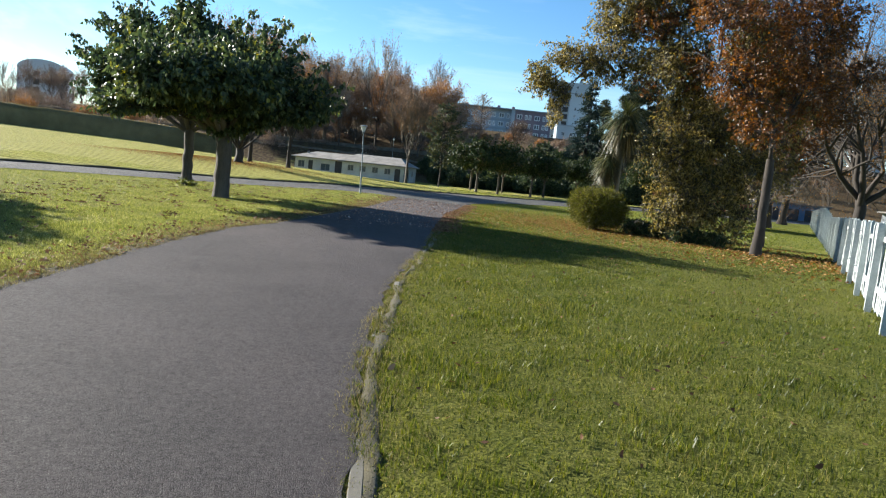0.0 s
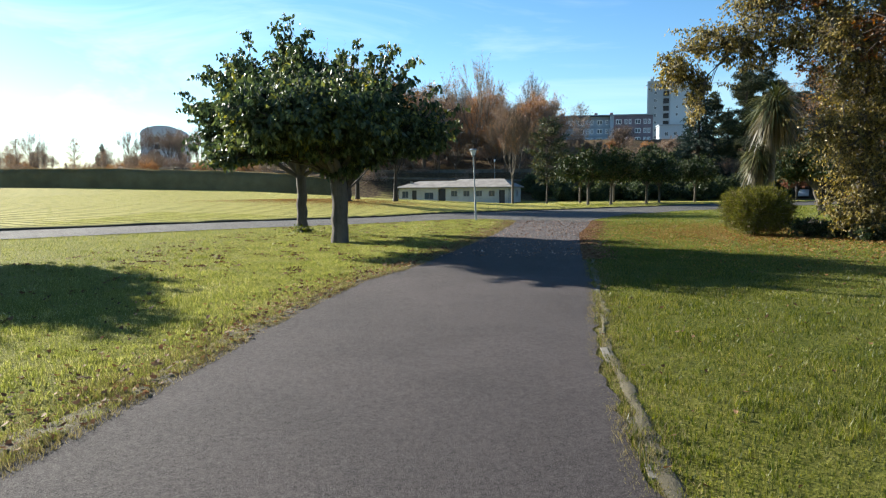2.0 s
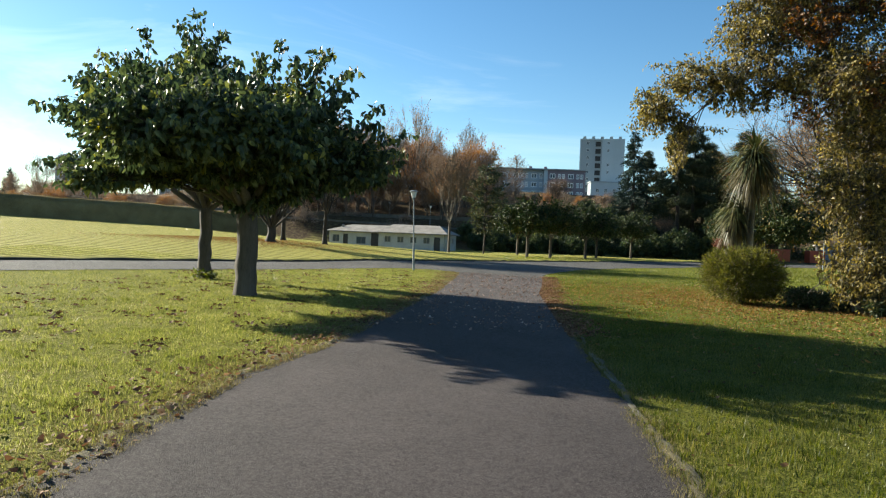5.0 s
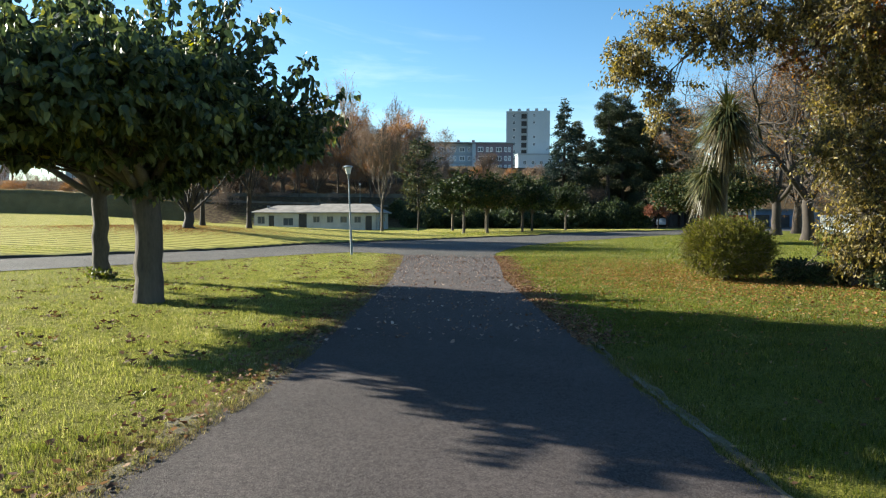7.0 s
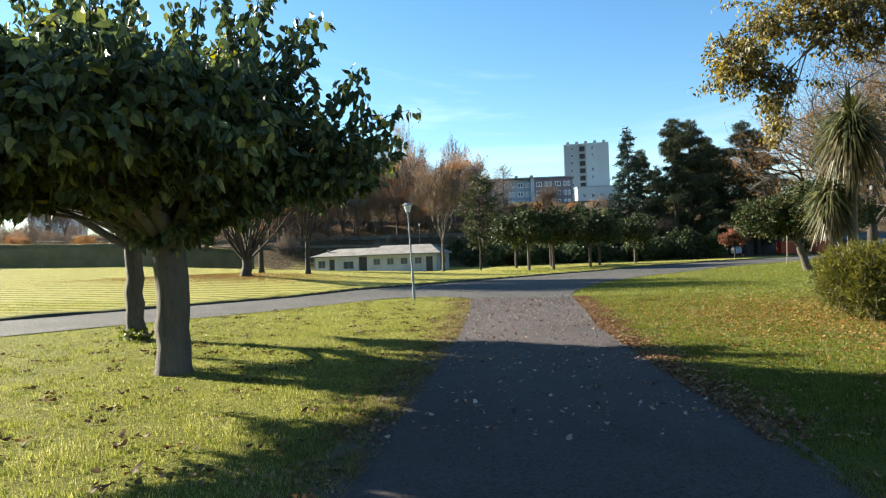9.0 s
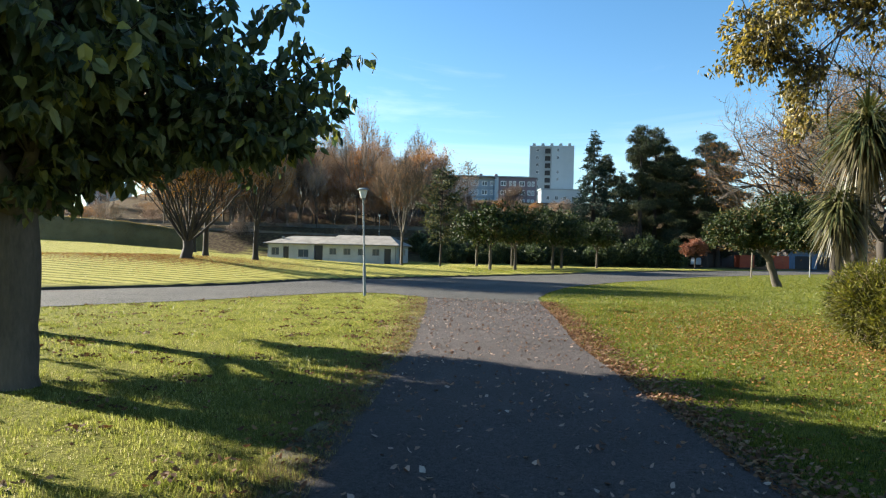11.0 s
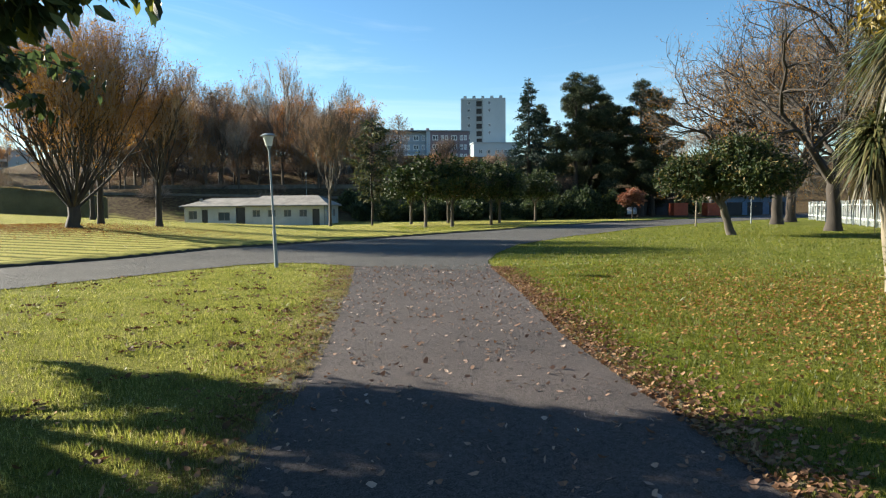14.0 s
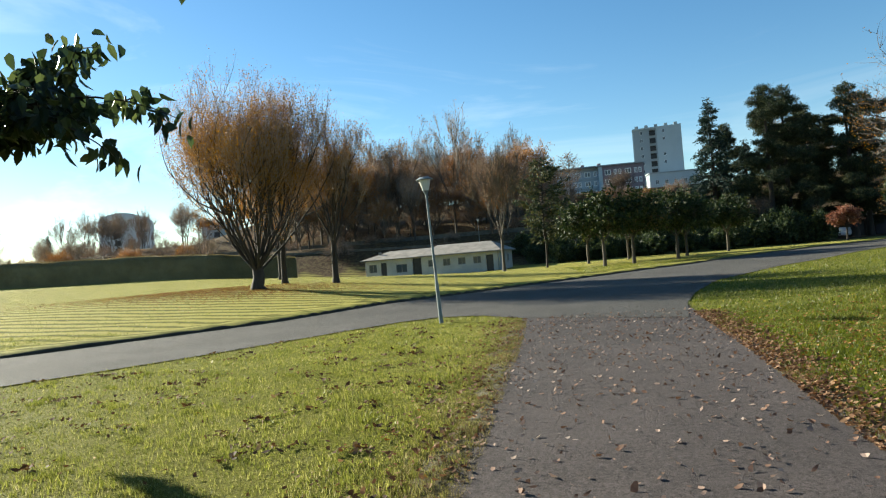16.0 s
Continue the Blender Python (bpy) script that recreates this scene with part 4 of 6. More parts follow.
# ---- bush, palm, yellow and russet trees ----
bush_lobes = [((math.cos(a) * 0.55, math.sin(a) * 0.55, 0.75 + 0.15 * (k % 2)), (0.75, 0.75, 0.78)) for k, a in enumerate(np.arange(0, 6.28, 1.05))] + [((0, 0, 0.95), (0.9, 0.9, 0.75))]
lobe_tree("round_bush", (6.3, 25.9, 0), "dense rounded olive-green shrub on the leaf-strewn lawn", 21, (0.3, 0.10, 0.08), bush_lobes, 3800, (13, 0.15, 0.022, -0.25, 0.5), (BARK_DARK, TWIG, BUSH), twig_r=0.006, shell=0.3, category="bush")
lobe_tree("yellow_tree", (8.8, 24.2, 0), "tall tree with thinning yellow-green autumn leaves and an arching low limb", 22, (3.6, 0.24, 0.17),
          [((-5.2, 1.6, 5.4), (0.8, 0.9, 0.8)), ((-4.3, 1.2, 6.4), (1.2, 1.3, 0.8)), ((-2.9, 0.6, 7.2), (1.5, 1.6, 1.2)), ((-1.2, 0.4, 8.4), (1.9, 2.0, 1.6)), ((0.8, 0.2, 9.4), (2.1, 2.1, 1.8)), ((2.4, 0.6, 7.4), (1.9, 2.0, 1.9)),
           ((-0.9, -0.8, 6.0), (1.5, 1.5, 1.7)), ((0.3, 0.6, 4.6), (1.7, 1.6, 1.6)), ((-0.7, -0.4, 3.1), (1.5, 1.3, 1.5)), ((-0.4, -0.7, 1.7), (1.3, 1.0, 1.3)), ((0.9, -1.0, 2.6), (1.2, 1.0, 1.6)), ((1.7, -1.2, 5.2), (1.5, 1.4, 1.8)),
           ((-4.5, 1.4, 5.0), (0.6, 0.6, 0.6)), ((-2.7, 1.0, 5.9), (0.8, 0.9, 0.6)), ((-3.6, 0.9, 6.0), (0.8, 1.0, 0.7)), ((-1.6, 0.7, 6.3), (1.1, 1.2, 0.8)), ((-0.5, 0.5, 6.6), (1.3, 1.3, 1.0)), ((-4.7, 1.2, 4.2), (0.4, 0.5, 0.8)), ((-5.4, 0.9, 5.5), (0.6, 0.8, 0.6)), ((-2.4, 0.5, 8.3), (1.6, 1.7, 1.0)), ((-0.1, -0.8, 0.9), (1.6, 1.1, 0.9)), ((1.4, -1.0, 1.2), (1.5, 1.1, 1.2)), ((2.4, -0.8, 2.8), (1.5, 1.2, 1.5)), ((0.6, -1.2, 3.6), (1.5, 1.2, 1.4)), ((2.6, -0.6, 4.6), (1.5, 1.3, 1.5))],
          8200, (12, 0.11, 0.055, 0.9, 0.7), (BARK, BARK, YELLOW), twig_r=0.006, shell=0.6, forked=True,
          shoots=[(-6.0, 1.9, 5.0), (-5.8, 1.4, 6.0), (-5.4, 2.0, 6.9), (-5.0, 1.0, 4.4), (-4.4, 1.6, 4.1), (-3.8, 0.6, 8.2), (-2.9, 0.4, 9.0), (-1.6, 0.2, 10.2), (-3.4, 1.2, 4.9), (-2.2, 0.3, 3.7)], shoot_leaves=60)
russet = lobe_tree("russet_tree", (10.1, 20.5, 0), "slender dark-trunked tree with russet and orange autumn leaves", 23, (3.0, 0.16, 0.12),
          [((-1.4, 0.2, 5.4), (1.2, 1.3, 1.3)), ((0.3, -0.4, 6.4), (1.4, 1.5, 1.6)), ((1.2, 0.5, 5.4), (1.1, 1.2, 1.1)), ((0.2, 0.6, 8.0), (1.6, 1.6, 1.7)), ((-0.7, -0.5, 4.1), (1.1, 1.0, 0.9)), ((1.5, 0, 7.2), (0.9, 1.0, 1.0)), ((-1.8, 0.4, 7.4), (1.2, 1.3, 1.3)), ((-2.6, 4.2, 5.6), (0.9, 1.2, 0.7)), ((-1.9, 2.2, 5.8), (0.8, 1.0, 0.7)), ((-3.2, 3.2, 7.4), (1.0, 1.2, 0.8)), ((-1.2, 3.4, 8.4), (1.2, 1.3, 1.0))],
          1650, (13, 0.115, 0.06, 0.4, 0.5), (BARK_DARK, BARK_DARK, RUSSET), twig_r=0.007, forked=True)
copy_thing(russet, pose(13.0, 26.4, 0, 0, 0, 150)).scale = (0.85, 0.85, 0.85)
for k, (x, y, s) in enumerate(((8.0, 24.9, 0.5), (9.2, 23.0, 0.5))):
    lobe_tree("low_shrub", (x, y, 0), "low dark evergreen shrub under the trees", 30 + k, (0.15, 0.05, 0.04), [((-0.4, 0.2, s * 0.6), (0.7, 0.6, s * 0.7)), ((0.4, -0.2, s * 0.5), (0.7, 0.6, s * 0.6))],
              380, (12, 0.11, 0.05, 0.1, 0.5), (BARK_DARK, TWIG, GREEN), group="low shrubs", twig_r=0.006, category="bush")


def palm(at, seed, tall, heads):
    rng = np.random.default_rng(seed)
    t = thing("cabbage_palm", at, "tall cabbage palm with sword leaves and hanging dry thatch", "palm tree")
    for dx, dy, h, r in heads:
        line = bezier((dx * 0.1 + 0.05, dy * 0.8, -0.1), (dx * 0.5, dy * 0.5, h * 0.5), (dx, dy, h), 9)
        rad = np.linspace(r, r * 0.75, 9) * (1 + rng.normal(size=9) * 0.05)
        rad[0] *= 1.3
        part("trunk", tubes_mesh("trunk", [(line, rad)], 10, BARK_PALE), parent=t)
        for nm, n, lo, hi, ln, wid, mt, dr in (("crown", 430, -0.35, 1.0, 1.30, 0.050, SWORD, 0.85), ("skirt", 420, -1.0, -0.30, 1.15, 0.046, THATCH, 1.0)):
            v, f, c = [], [], 0
            for _ in range(n):
                az, el = rng.uniform(0, 2 * math.pi), math.asin(rng.uniform(lo, hi))
                d = np.array([math.cos(az) * math.cos(el), math.sin(az) * math.cos(el), math.sin(el)])
                s = np.cross(d, [0, 0, 1.0])
                s /= np.linalg.norm(s) + 1e-9
                p = np.array([dx, dy, h + rng.uniform(-0.35, 0.25)])
                L = ln * rng.uniform(0.7, 1.15) * (1.0 if h > 4 else 0.65)
                ctl, end = p + d * L * 0.55, p + d * L + np.array([0, 0, -dr * L * rng.uniform(0.3, 1.0)])
                q = bezier(p, ctl, end, 4)
                wv = wid * np.array([0.6, 1.0, 0.75, 0.05])[:, None] * 0.5
                v += list(q - s * wv) + list(q + s * wv)
                f += [(c + i, c + i + 1, c + i + 5, c + i + 4) for i in range(3)]
                c += 8
            part(nm, mesh_from(nm, np.array(v), f, mt), parent=t, label="hanging straw-coloured dry leaves" if nm == "skirt" else "")
    return t


palm((7.6, 29.0, 0), 41, 5, [(0.15, 0.0, 4.75, 0.13), (-0.38, 0.1, 2.9, 0.10)])

# ---- evergreen trees of the lawns ----
ROUND = [((-1.7, 0.2, 3.2), (1.6, 1.6, 1.2)), ((0.0, -0.5, 3.9), (1.8, 1.8, 1.4)), ((1.7, 0.3, 3.3), (1.7, 1.7, 1.2)), ((0.0, 1.5, 3.3), (1.7, 1.5, 1.2)), ((0.1, -1.6, 3.0), (1.7, 1.4, 1.0))]
mag = lobe_tree("magnolia_tree", (18.95, 53.5, ground_z(19, 53.5)), "round glossy evergreen tree with a brown leaning trunk", 51, (1.9, 0.24, 0.2), [(np.array(c) * [1.42, 1.5, 1.06], np.array(r) * [1.35, 1.4, 1.2]) for c, r in ROUND],
                2300, (13, 0.24, 0.11, 0.2, 0.5), (BARK, BARK, GLOSSY), group="round evergreen trees", lean=(-0.7, 0))
small = lobe_tree("magnolia_tree", (4.0, 76.0, ground_z(4.0, 76)), "small round evergreen tree with a slim brown trunk beyond the road", 52, (1.7, 0.13, 0.11), ROUND,
                  500, (11, 0.30, 0.14, 0.2, 0.5), (BARK, BARK, GLOSSY), group="round evergreen trees", coarse=True)
small.scale = (1.15, 1.15, 1.25)
for x, y, a in ((6.6, 78, 70), (10.9, 81.5, 160), (3.9, 90, 250), (14.0, 92, 20), (8.6, 95, 300), (19.5, 97, 120)):
    copy_thing(small, pose(x, y, ground_z(x, y), 0, 0, a))

# ---- fan-shaped autumn trees by the field ----
fan_tree("hornbeam_tree", (-16.6, 55.2, ground_z(-16.6, 55.2)), "large fan-shaped tree with upright branches and rusty remaining leaves", 61, (1.4, 0.46, 22, 5.2, 0.68, 5, 4, 0.68, 0.17), (BARK_DARK, TWIG, AMBER), "field trees", (90000, 0.10, 0.06), least=0.011).scale = (0.80, 0.80, 0.79)
tb = fan_tree("hornbeam_tree", (-13.5, 59.4, ground_z(-13.5, 59.4)), "slender upright tree nearly bare of its autumn leaves", 62, (2.6, 0.2, 9, 3.2, 0.55, 5, 4, 0.62, 0.15), (BARK_DARK, TWIG, AMBER), "field trees", (8500, 0.09, 0.055), least=0.011)
for x, y, a in ((-17.6, 61.8, 40), (-22.5, 74, 200)):
    copy_thing(tb, pose(x, y, ground_z(x, y), 0, 0, a))


# ---- buildings ----
def wall_bm(length, tall, thick, openings):
    """A wall along x from 0, its face at y = 0, with openings (x0, x1, z0, z1) that go right through."""
    bm = bmesh.new()
    xs = sorted({0.0, length, *[o[0] for o in openings], *[o[1] for o in openings]})
    for a, b in zip(xs, xs[1:]):
        cuts = sorted((o[2], o[3]) for o in openings if o[0] <= a + 1e-6 and o[1] >= b - 1e-6)
        z = 0.0
        for c0, c1 in cuts:
            if c0 > z + 1e-6:
                box(bm, a, 0, z, b, thick, c0)
            z = c1
        if z < tall - 1e-6:
            box(bm, a, 0, z, b, thick, tall)
    bmesh.ops.remove_doubles(bm, verts=bm.verts, dist=1e-4)
    return bm


def pane_set(parent, openings, thick, y=0.12, name="window", frame_mat=None, rim=0.07):
    """A framed pane in each opening; alike panes share one mesh."""
    made = {}
    for x0, x1, z0, z1 in openings:
        key = (round(x1 - x0, 3), round(z1 - z0, 3))
        w, h = key
        if key not in made:
            bm = boxes((0, 0.03, 0, w, 0.05, h))
            g = bpy.data.meshes.new("pane")
            bm.to_mesh(g)
            bm.free()
            g.materials.append(GLASS)
            bm = boxes((0, 0, 0, w, 0.06, rim), (0, 0, h - rim, w, 0.06, h), (0, 0, rim, rim, 0.06, h - rim), (w - rim, 0, rim, w, 0.06, h - rim), (w / 2 - rim / 2, 0, rim, w / 2 + rim / 2, 0.06, h - rim))
            fr = bpy.data.meshes.new("window_frame")
            bm.to_mesh(fr)
            bm.free()
            fr.materials.append(frame_mat or FRAMEW)
            made[key] = (fr, g)
        o = part(name, made[key][0], parent=parent)
        o.location = (x0, y, z0)
        part("pane", made[key][1], parent=o)


def hip_roof(x0, x1, y0, y1, z0, rise, run0, run1, drop=0.14):
    """A hipped roof with an eaves board; run0 and run1 set the ridge back from its two ends."""
    ym, z1 = (y0 + y1) / 2, z0 + rise
    v = [(x0, y0, z0), (x1, y0, z0), (x1, y1, z0), (x0, y1, z0), (x0 + run0, ym, z1), (x1 - run1, ym, z1), (x0, y0, z0 - drop), (x1, y0, z0 - drop), (x1, y1, z0 - drop), (x0, y1, z0 - drop)]
    f = [(0, 1, 5, 4), (1, 2, 5), (2, 3, 4, 5), (3, 0, 4), (6, 7, 1, 0), (7, 8, 2, 1), (8, 9, 3, 2), (9, 6, 0, 3), (9, 8, 7, 6)]
    return mesh_from("roof", v, f, SLATE)


def hut(at, turn):
    t = thing("pavilion_hut", at, "low whitewashed pavilion with a pale hipped roof and dark doorways", "building", turn=turn)
    L, D, H, mid, back = 18.2, 6.5, 2.55, 8.2, 1.1
    wins = [(0.9 + 1.95 * k, 1.85 + 1.95 * k, 1.15, 2.0) for k in range(4)]
    doors = [(8.35, 9.25, 0.0, 2.1)]
    low = [(4.3, 5.8, 0.7, 1.75), (0.5, 1.6, 0.9, 1.95)]
    doors_low = [(2.2, 3.0, 0.0, 2.1), (6.6, 8.0, 0.0, 2.35)]
    wing = part("wing_wall", wall_bm(L - mid, H, 0.22, wins + doors), RENDER, t)
    wing.location = (mid, 0, 0)
    pane_set(wing, wins, 0.22, frame_mat=FRAMED)
    front = part("front_wall", wall_bm(mid - 0.003, H, 0.22, low + doors_low), RENDER, t)
    front.location = (0, back, 0)
    pane_set(front, low, 0.22, frame_mat=FRAMED)
    for wall, spots in ((wing, doors), (front, doors_low)):
        for x0, x1, z0, z1 in spots:
            part("door", boxes((x0 + 0.02, 0.16, z0, x1 - 0.02, 0.2, z1 - 0.02)), DARK, wall, "dark open doorway")
    part("return_wall", boxes((mid, 0.223, 0, mid + 0.22, back + 0.2, H)), RENDER, t)
    part("back_wall", boxes((0, D - 0.22, 0, L, D, H)), RENDER, t)
    part("side_wall", boxes((0, back + 0.223, 0, 0.22, D - 0.223, H)), RENDER, t)
    side = part("side_wall", wall_bm(D - 0.45, H, 0.22, [(1.2, 2.1, 0.0, 2.1), (3.6, 4.6, 1.15, 2.0)]), RENDER, t)
    side.matrix_basis = pose(L, 0.223, 0, 0, 0, 90)
    part("door", boxes((1.22, 0.14, 0, 2.08, 0.18, 2.08)), DARK, side)
    part("plinth", boxes((-0.05, back - 0.06, -0.4, mid - 0.06, D + 0.05, 0.12), (mid - 0.056, -0.06, -0.4, L + 0.05, D + 0.05, 0.12)), CONCRETE, t)
    part("roof", hip_roof(-0.45, mid + 1.6, back - 0.45, D + 0.45, H, 1.02, 2.9, 0.6), parent=t, label="pale grey sheet roof")
    part("roof", hip_roof(mid - 0.35, L + 0.45, -0.45, D + 0.45, H + 0.03, 1.22, 1.5, 2.2), parent=t, label="pale grey sheet roof")
    for x0, x1, y in ((-0.45, mid - 0.4, back - 0.5), (mid - 0.35, L + 0.45, -0.5)):
        part("gutter", tubes_mesh("gutter", [([(x0, y, H - 0.06), ((x0 + x1) / 2, y, H - 0.075), (x1, y, H - 0.06)], [0.06, 0.06, 0.06])], 6, FRAMED), parent=t)
    for x, y in ((0.1, back - 0.08), (mid - 0.12, back - 0.08), (L - 0.12, -0.08)):
        part("downpipe", tubes_mesh("downpipe", [([(x, y, 0.1), (x, y, 1.3), (x, y, H - 0.1)], [0.04, 0.04, 0.04])], 6, FRAMED), parent=t)
    part("vent", boxes((1.4, 2.4, H + 0.3, 1.7, 2.7, H + 0.95)), SLATE, t)
    return t


hut((-23.38, 104.45, -0.35), -12.0)


def slab_block(at, turn, n, floors, label, bay=3.0, deep=11.0):
    t = thing("apartment_block", at, label, "building", turn=turn)
    W, S = n * bay, 2.9
    H = floors * S + 0.9
    ops = []
    for fl in range(floors):
        for k in range(n):
            x = k * bay
            z = fl * S + 1.0
            ops.append((x + 0.4, x + 1.35, z, z + 1.6) if k % 2 else (x + 0.7, x + 2.5, z, z + 1.6))
            if k % 2:
                ops.append((x + 1.7, x + 2.6, z, z + 1.6))
    cut = (n - 4) * bay
    a = [o for o in ops if o[1] <= cut]
    b = [(o[0] - cut, o[1] - cut, o[2], o[3]) for o in ops if o[0] >= cut]
    part("front_wall", wall_bm(cut, H, 0.3, a), BLOCKWALL, t)
    wing = part("wing_wall", wall_bm(W - cut, H, 0.3, b), BRICKRED, t, "brick-red end bays")
    wing.location = (cut, -1.2, 0)
    pane_set(t, a, 0.3, y=0.02, rim=0.2)
    pane_set(wing, b, 0.3, y=0.02, rim=0.2)
    for fl in range(1, floors + 1):
        part("band", boxes((0, -0.12, fl * S + 0.05, cut - 0.02, -0.003, fl * S + 0.5)), TOWERGREY, t)
    part("corner_strip", boxes((cut - 1.2, -1.35, 0, cut - 0.003, -0.13, H)), TOWERWALL, t, "pale corner strip")
    part("end_wall", boxes((W - 0.003, -1.2, 0, W + 0.3, deep, H)), BRICKRED, t)
    part("end_wall", boxes((-0.3, 0, 0, -0.003, deep, H)), BLOCKWALL, t)
    part("back_wall", boxes((0, deep - 0.3, 0, W - 0.01, deep, H)), BLOCKWALL, t)
    part("roof", boxes((-0.6, -1.7, H, W + 0.6, deep + 0.3, H + 0.35)), TOWERGREY, t)
    for x in (6.5, 13.0, 24.0, 29.0):
        if x < W:
            part("chimney", boxes((x, 3, H + 0.35, x + 1.0, 4.2, H + 1.5)), BRICKRED, t)
    return t


slab_block((-8.0, 232, 7.6), -2.0, 14, 6, "long grey-blue apartment block with brick-red end bays")


def tower(at, turn, floors, wid, label, halves=True, mat=None):
    t = thing("tower_block", at, label, "building", "tower blocks", turn=turn)
    S = 2.85
    H = floors * S
    W = wid
    g = W * 0.50
    deep = W * 0.9
    bal = [(g - 2.6, g - 0.5, f * S + 0.3, f * S + 2.3) for f in range(floors)]
    small = [(2.2 + 3.0 * k, 3.2 + 3.0 * k, f * S + 1.0, f * S + 2.2) for f in range(floors) for k in range(1)]
    part("front_wall", wall_bm(g, H, 0.4, bal + small), mat or TOWERGREY, t)
    pane_set(t, small, 0.4)
    for x0, x1, z0, z1 in bal:
        b = part("balcony", boxes((x0, 0.9, z0, x1, 1.0, z1), (x0, -0.3, z0 - 0.02, x1, -0.004, z0 + 0.9)), DARK, t, "shaded recessed balcony")
    ops = [(x, x + 0.8, f * S + 1.0, f * S + 2.2) for f in range(floors) for x in (2.0,) if f % 3 != 1]
    w2 = part("pale_wall", wall_bm(W - g, H, 0.4, ops), mat or TOWERWALL, t, "pale blank wall with few windows")
    w2.location = (g + 0.004, -0.25, 0)
    pane_set(w2, ops, 0.4)
    part("side_wall", boxes((-0.4, 0, 0, -0.004, deep, H)), mat or TOWERWALL, t)
    part("side_wall", boxes((W + 0.008, -0.25, 0, W + 0.4, deep, H)), mat or TOWERWALL, t)
    part("back_wall", boxes((0, deep - 0.4, 0, W, deep - 0.004, H)), mat or TOWERGREY, t)
    part("roof", boxes((-0.4, -0.3, H + 0.004, W + 0.4, deep, H + 0.5)), mat or TOWERWALL, t)
    for k in range(5):
        x = W * (0.04 + 0.21 * k)
        part("roof_box", boxes((x, 1, H + 0.504, x + 1.2, 2.4, H + 1.6)), TOWERGREY, t)
    return t


tower((39.6, 276.5, 6.3), -10.5, 13, 16.4, "pale high-rise tower block with a column of shaded balconies")
slab = thing("annex_block", (42.3, 266, 6.3), "pale lower annex block in front of the tower", "building")
ops = [(2.0 + 3.2 * k, 3.2 + 3.2 * k, 1.2 + 2.9 * f, 2.6 + 2.9 * f) for k in range(5) for f in range(6)]
part("front_wall", wall_bm(17.5, 21.0 - 1.5, 0.4, ops), TOWERWALL, slab)
pane_set(slab, ops, 0.4)
part("core", boxes((0.01, 0.9, 0, 17.49, 7, 19.3)), TOWERGREY, slab)
part("roof", boxes((-0.3, -0.3, 19.5, 17.8, 7.3, 19.9)), TOWERGREY, slab)

dome = tower((-158, 250, 1.5), 16, 8, 15.0, "pale grey high-rise with a rounded roof beyond the field", mat=PALEWALL)
ang = np.linspace(0, math.pi, 17)
arc = np.stack([7.5 - 7.9 * np.cos(ang), 8 * 2.85 + 0.5 + 3.4 * np.sin(ang)], 1)
dv = np.concatenate([np.stack([arc[:, 0], np.full(17, yy), arc[:, 1]], 1) for yy in (-0.3, 13.5)])
part("rounded_roof", mesh_from("rounded_roof", dv, [(k, k + 1, k + 18, k + 17) for k in range(16)] + [tuple(range(16, -1, -1)), tuple(range(17, 34))], PALEWALL), parent=dome)
tower((-122, 258, 2), 18, 7, 13.0, "pale grey apartment tower beyond the field", mat=TOWERGREY)
tower((-63.6, 260, 13.5), 4, 7, 14.6, "pale apartment block just showing over the wood", mat=TOWERGREY)
tower((151, 250, 3), -12, 18, 9.0, "tall pale apartment tower beyond the picket fence")


def shed(at, turn, L, D, H, wallmat, label, doors=(), doormat=None):
    t = thing("flat_roof_shed", at, label, "building", "sheds", turn=turn)
    part("front_wall", wall_bm(L, H, 0.2, [(a, b, 0.0, 2.1) for a, b in doors]), wallmat, t)
    part("body", boxes((0, 0.5, 0, L, D, H - 0.004)), DARK, t)
    part("roof", boxes((-0.4, -0.6, H, L + 0.4, D + 0.3, H + 0.22)), SLATE, t)
    for a, b in doors:
        part("door", boxes((a + 0.02, 0.1, 0.0, b - 0.02, 0.15, 2.08)), doormat or DARK, t)
    return t


shed((43.2, 127, ground_z(46, 127)), -6, 8.5, 5, 2.9, BARK_DARK, "low dark flat-roofed shed under the pines", [(2, 4), (5.5, 7.5)])
shed((58, 122.5, ground_z(62, 122)), -8, 12, 5, 2.9, BLUE, "low blue-grey flat-roofed garage row", [(1, 3.6), (4.4, 7.0), (8, 10.6)])
shed((58, 88, ground_z(58, 88)), -62, 26, 6, 2.7, WOODGREY, "long low grey shed behind the picket fence", [(3, 4), (9, 10)])


def kiosk(at):
    t = thing("orange_container", at, "small orange-red site container beside the road", "container", "orange containers")
    part("body", boxes((0, 0, 0.1, 2.4, 1.8, 2.1), bevel=0.03), ORANGE, t)
    for k in range(6):
        part("rib", boxes((0.15 + 0.38 * k, -0.04, 0.2, 0.27 + 0.38 * k, -0.003, 2.0)), ORANGE, t)
    part("base", boxes((0.05, 0.05, -0.1, 2.35, 1.75, 0.096)), DARK, t)


kiosk((48.6, 120, ground_z(49, 120)))
kiosk((53.2, 118, ground_z(53, 118)))


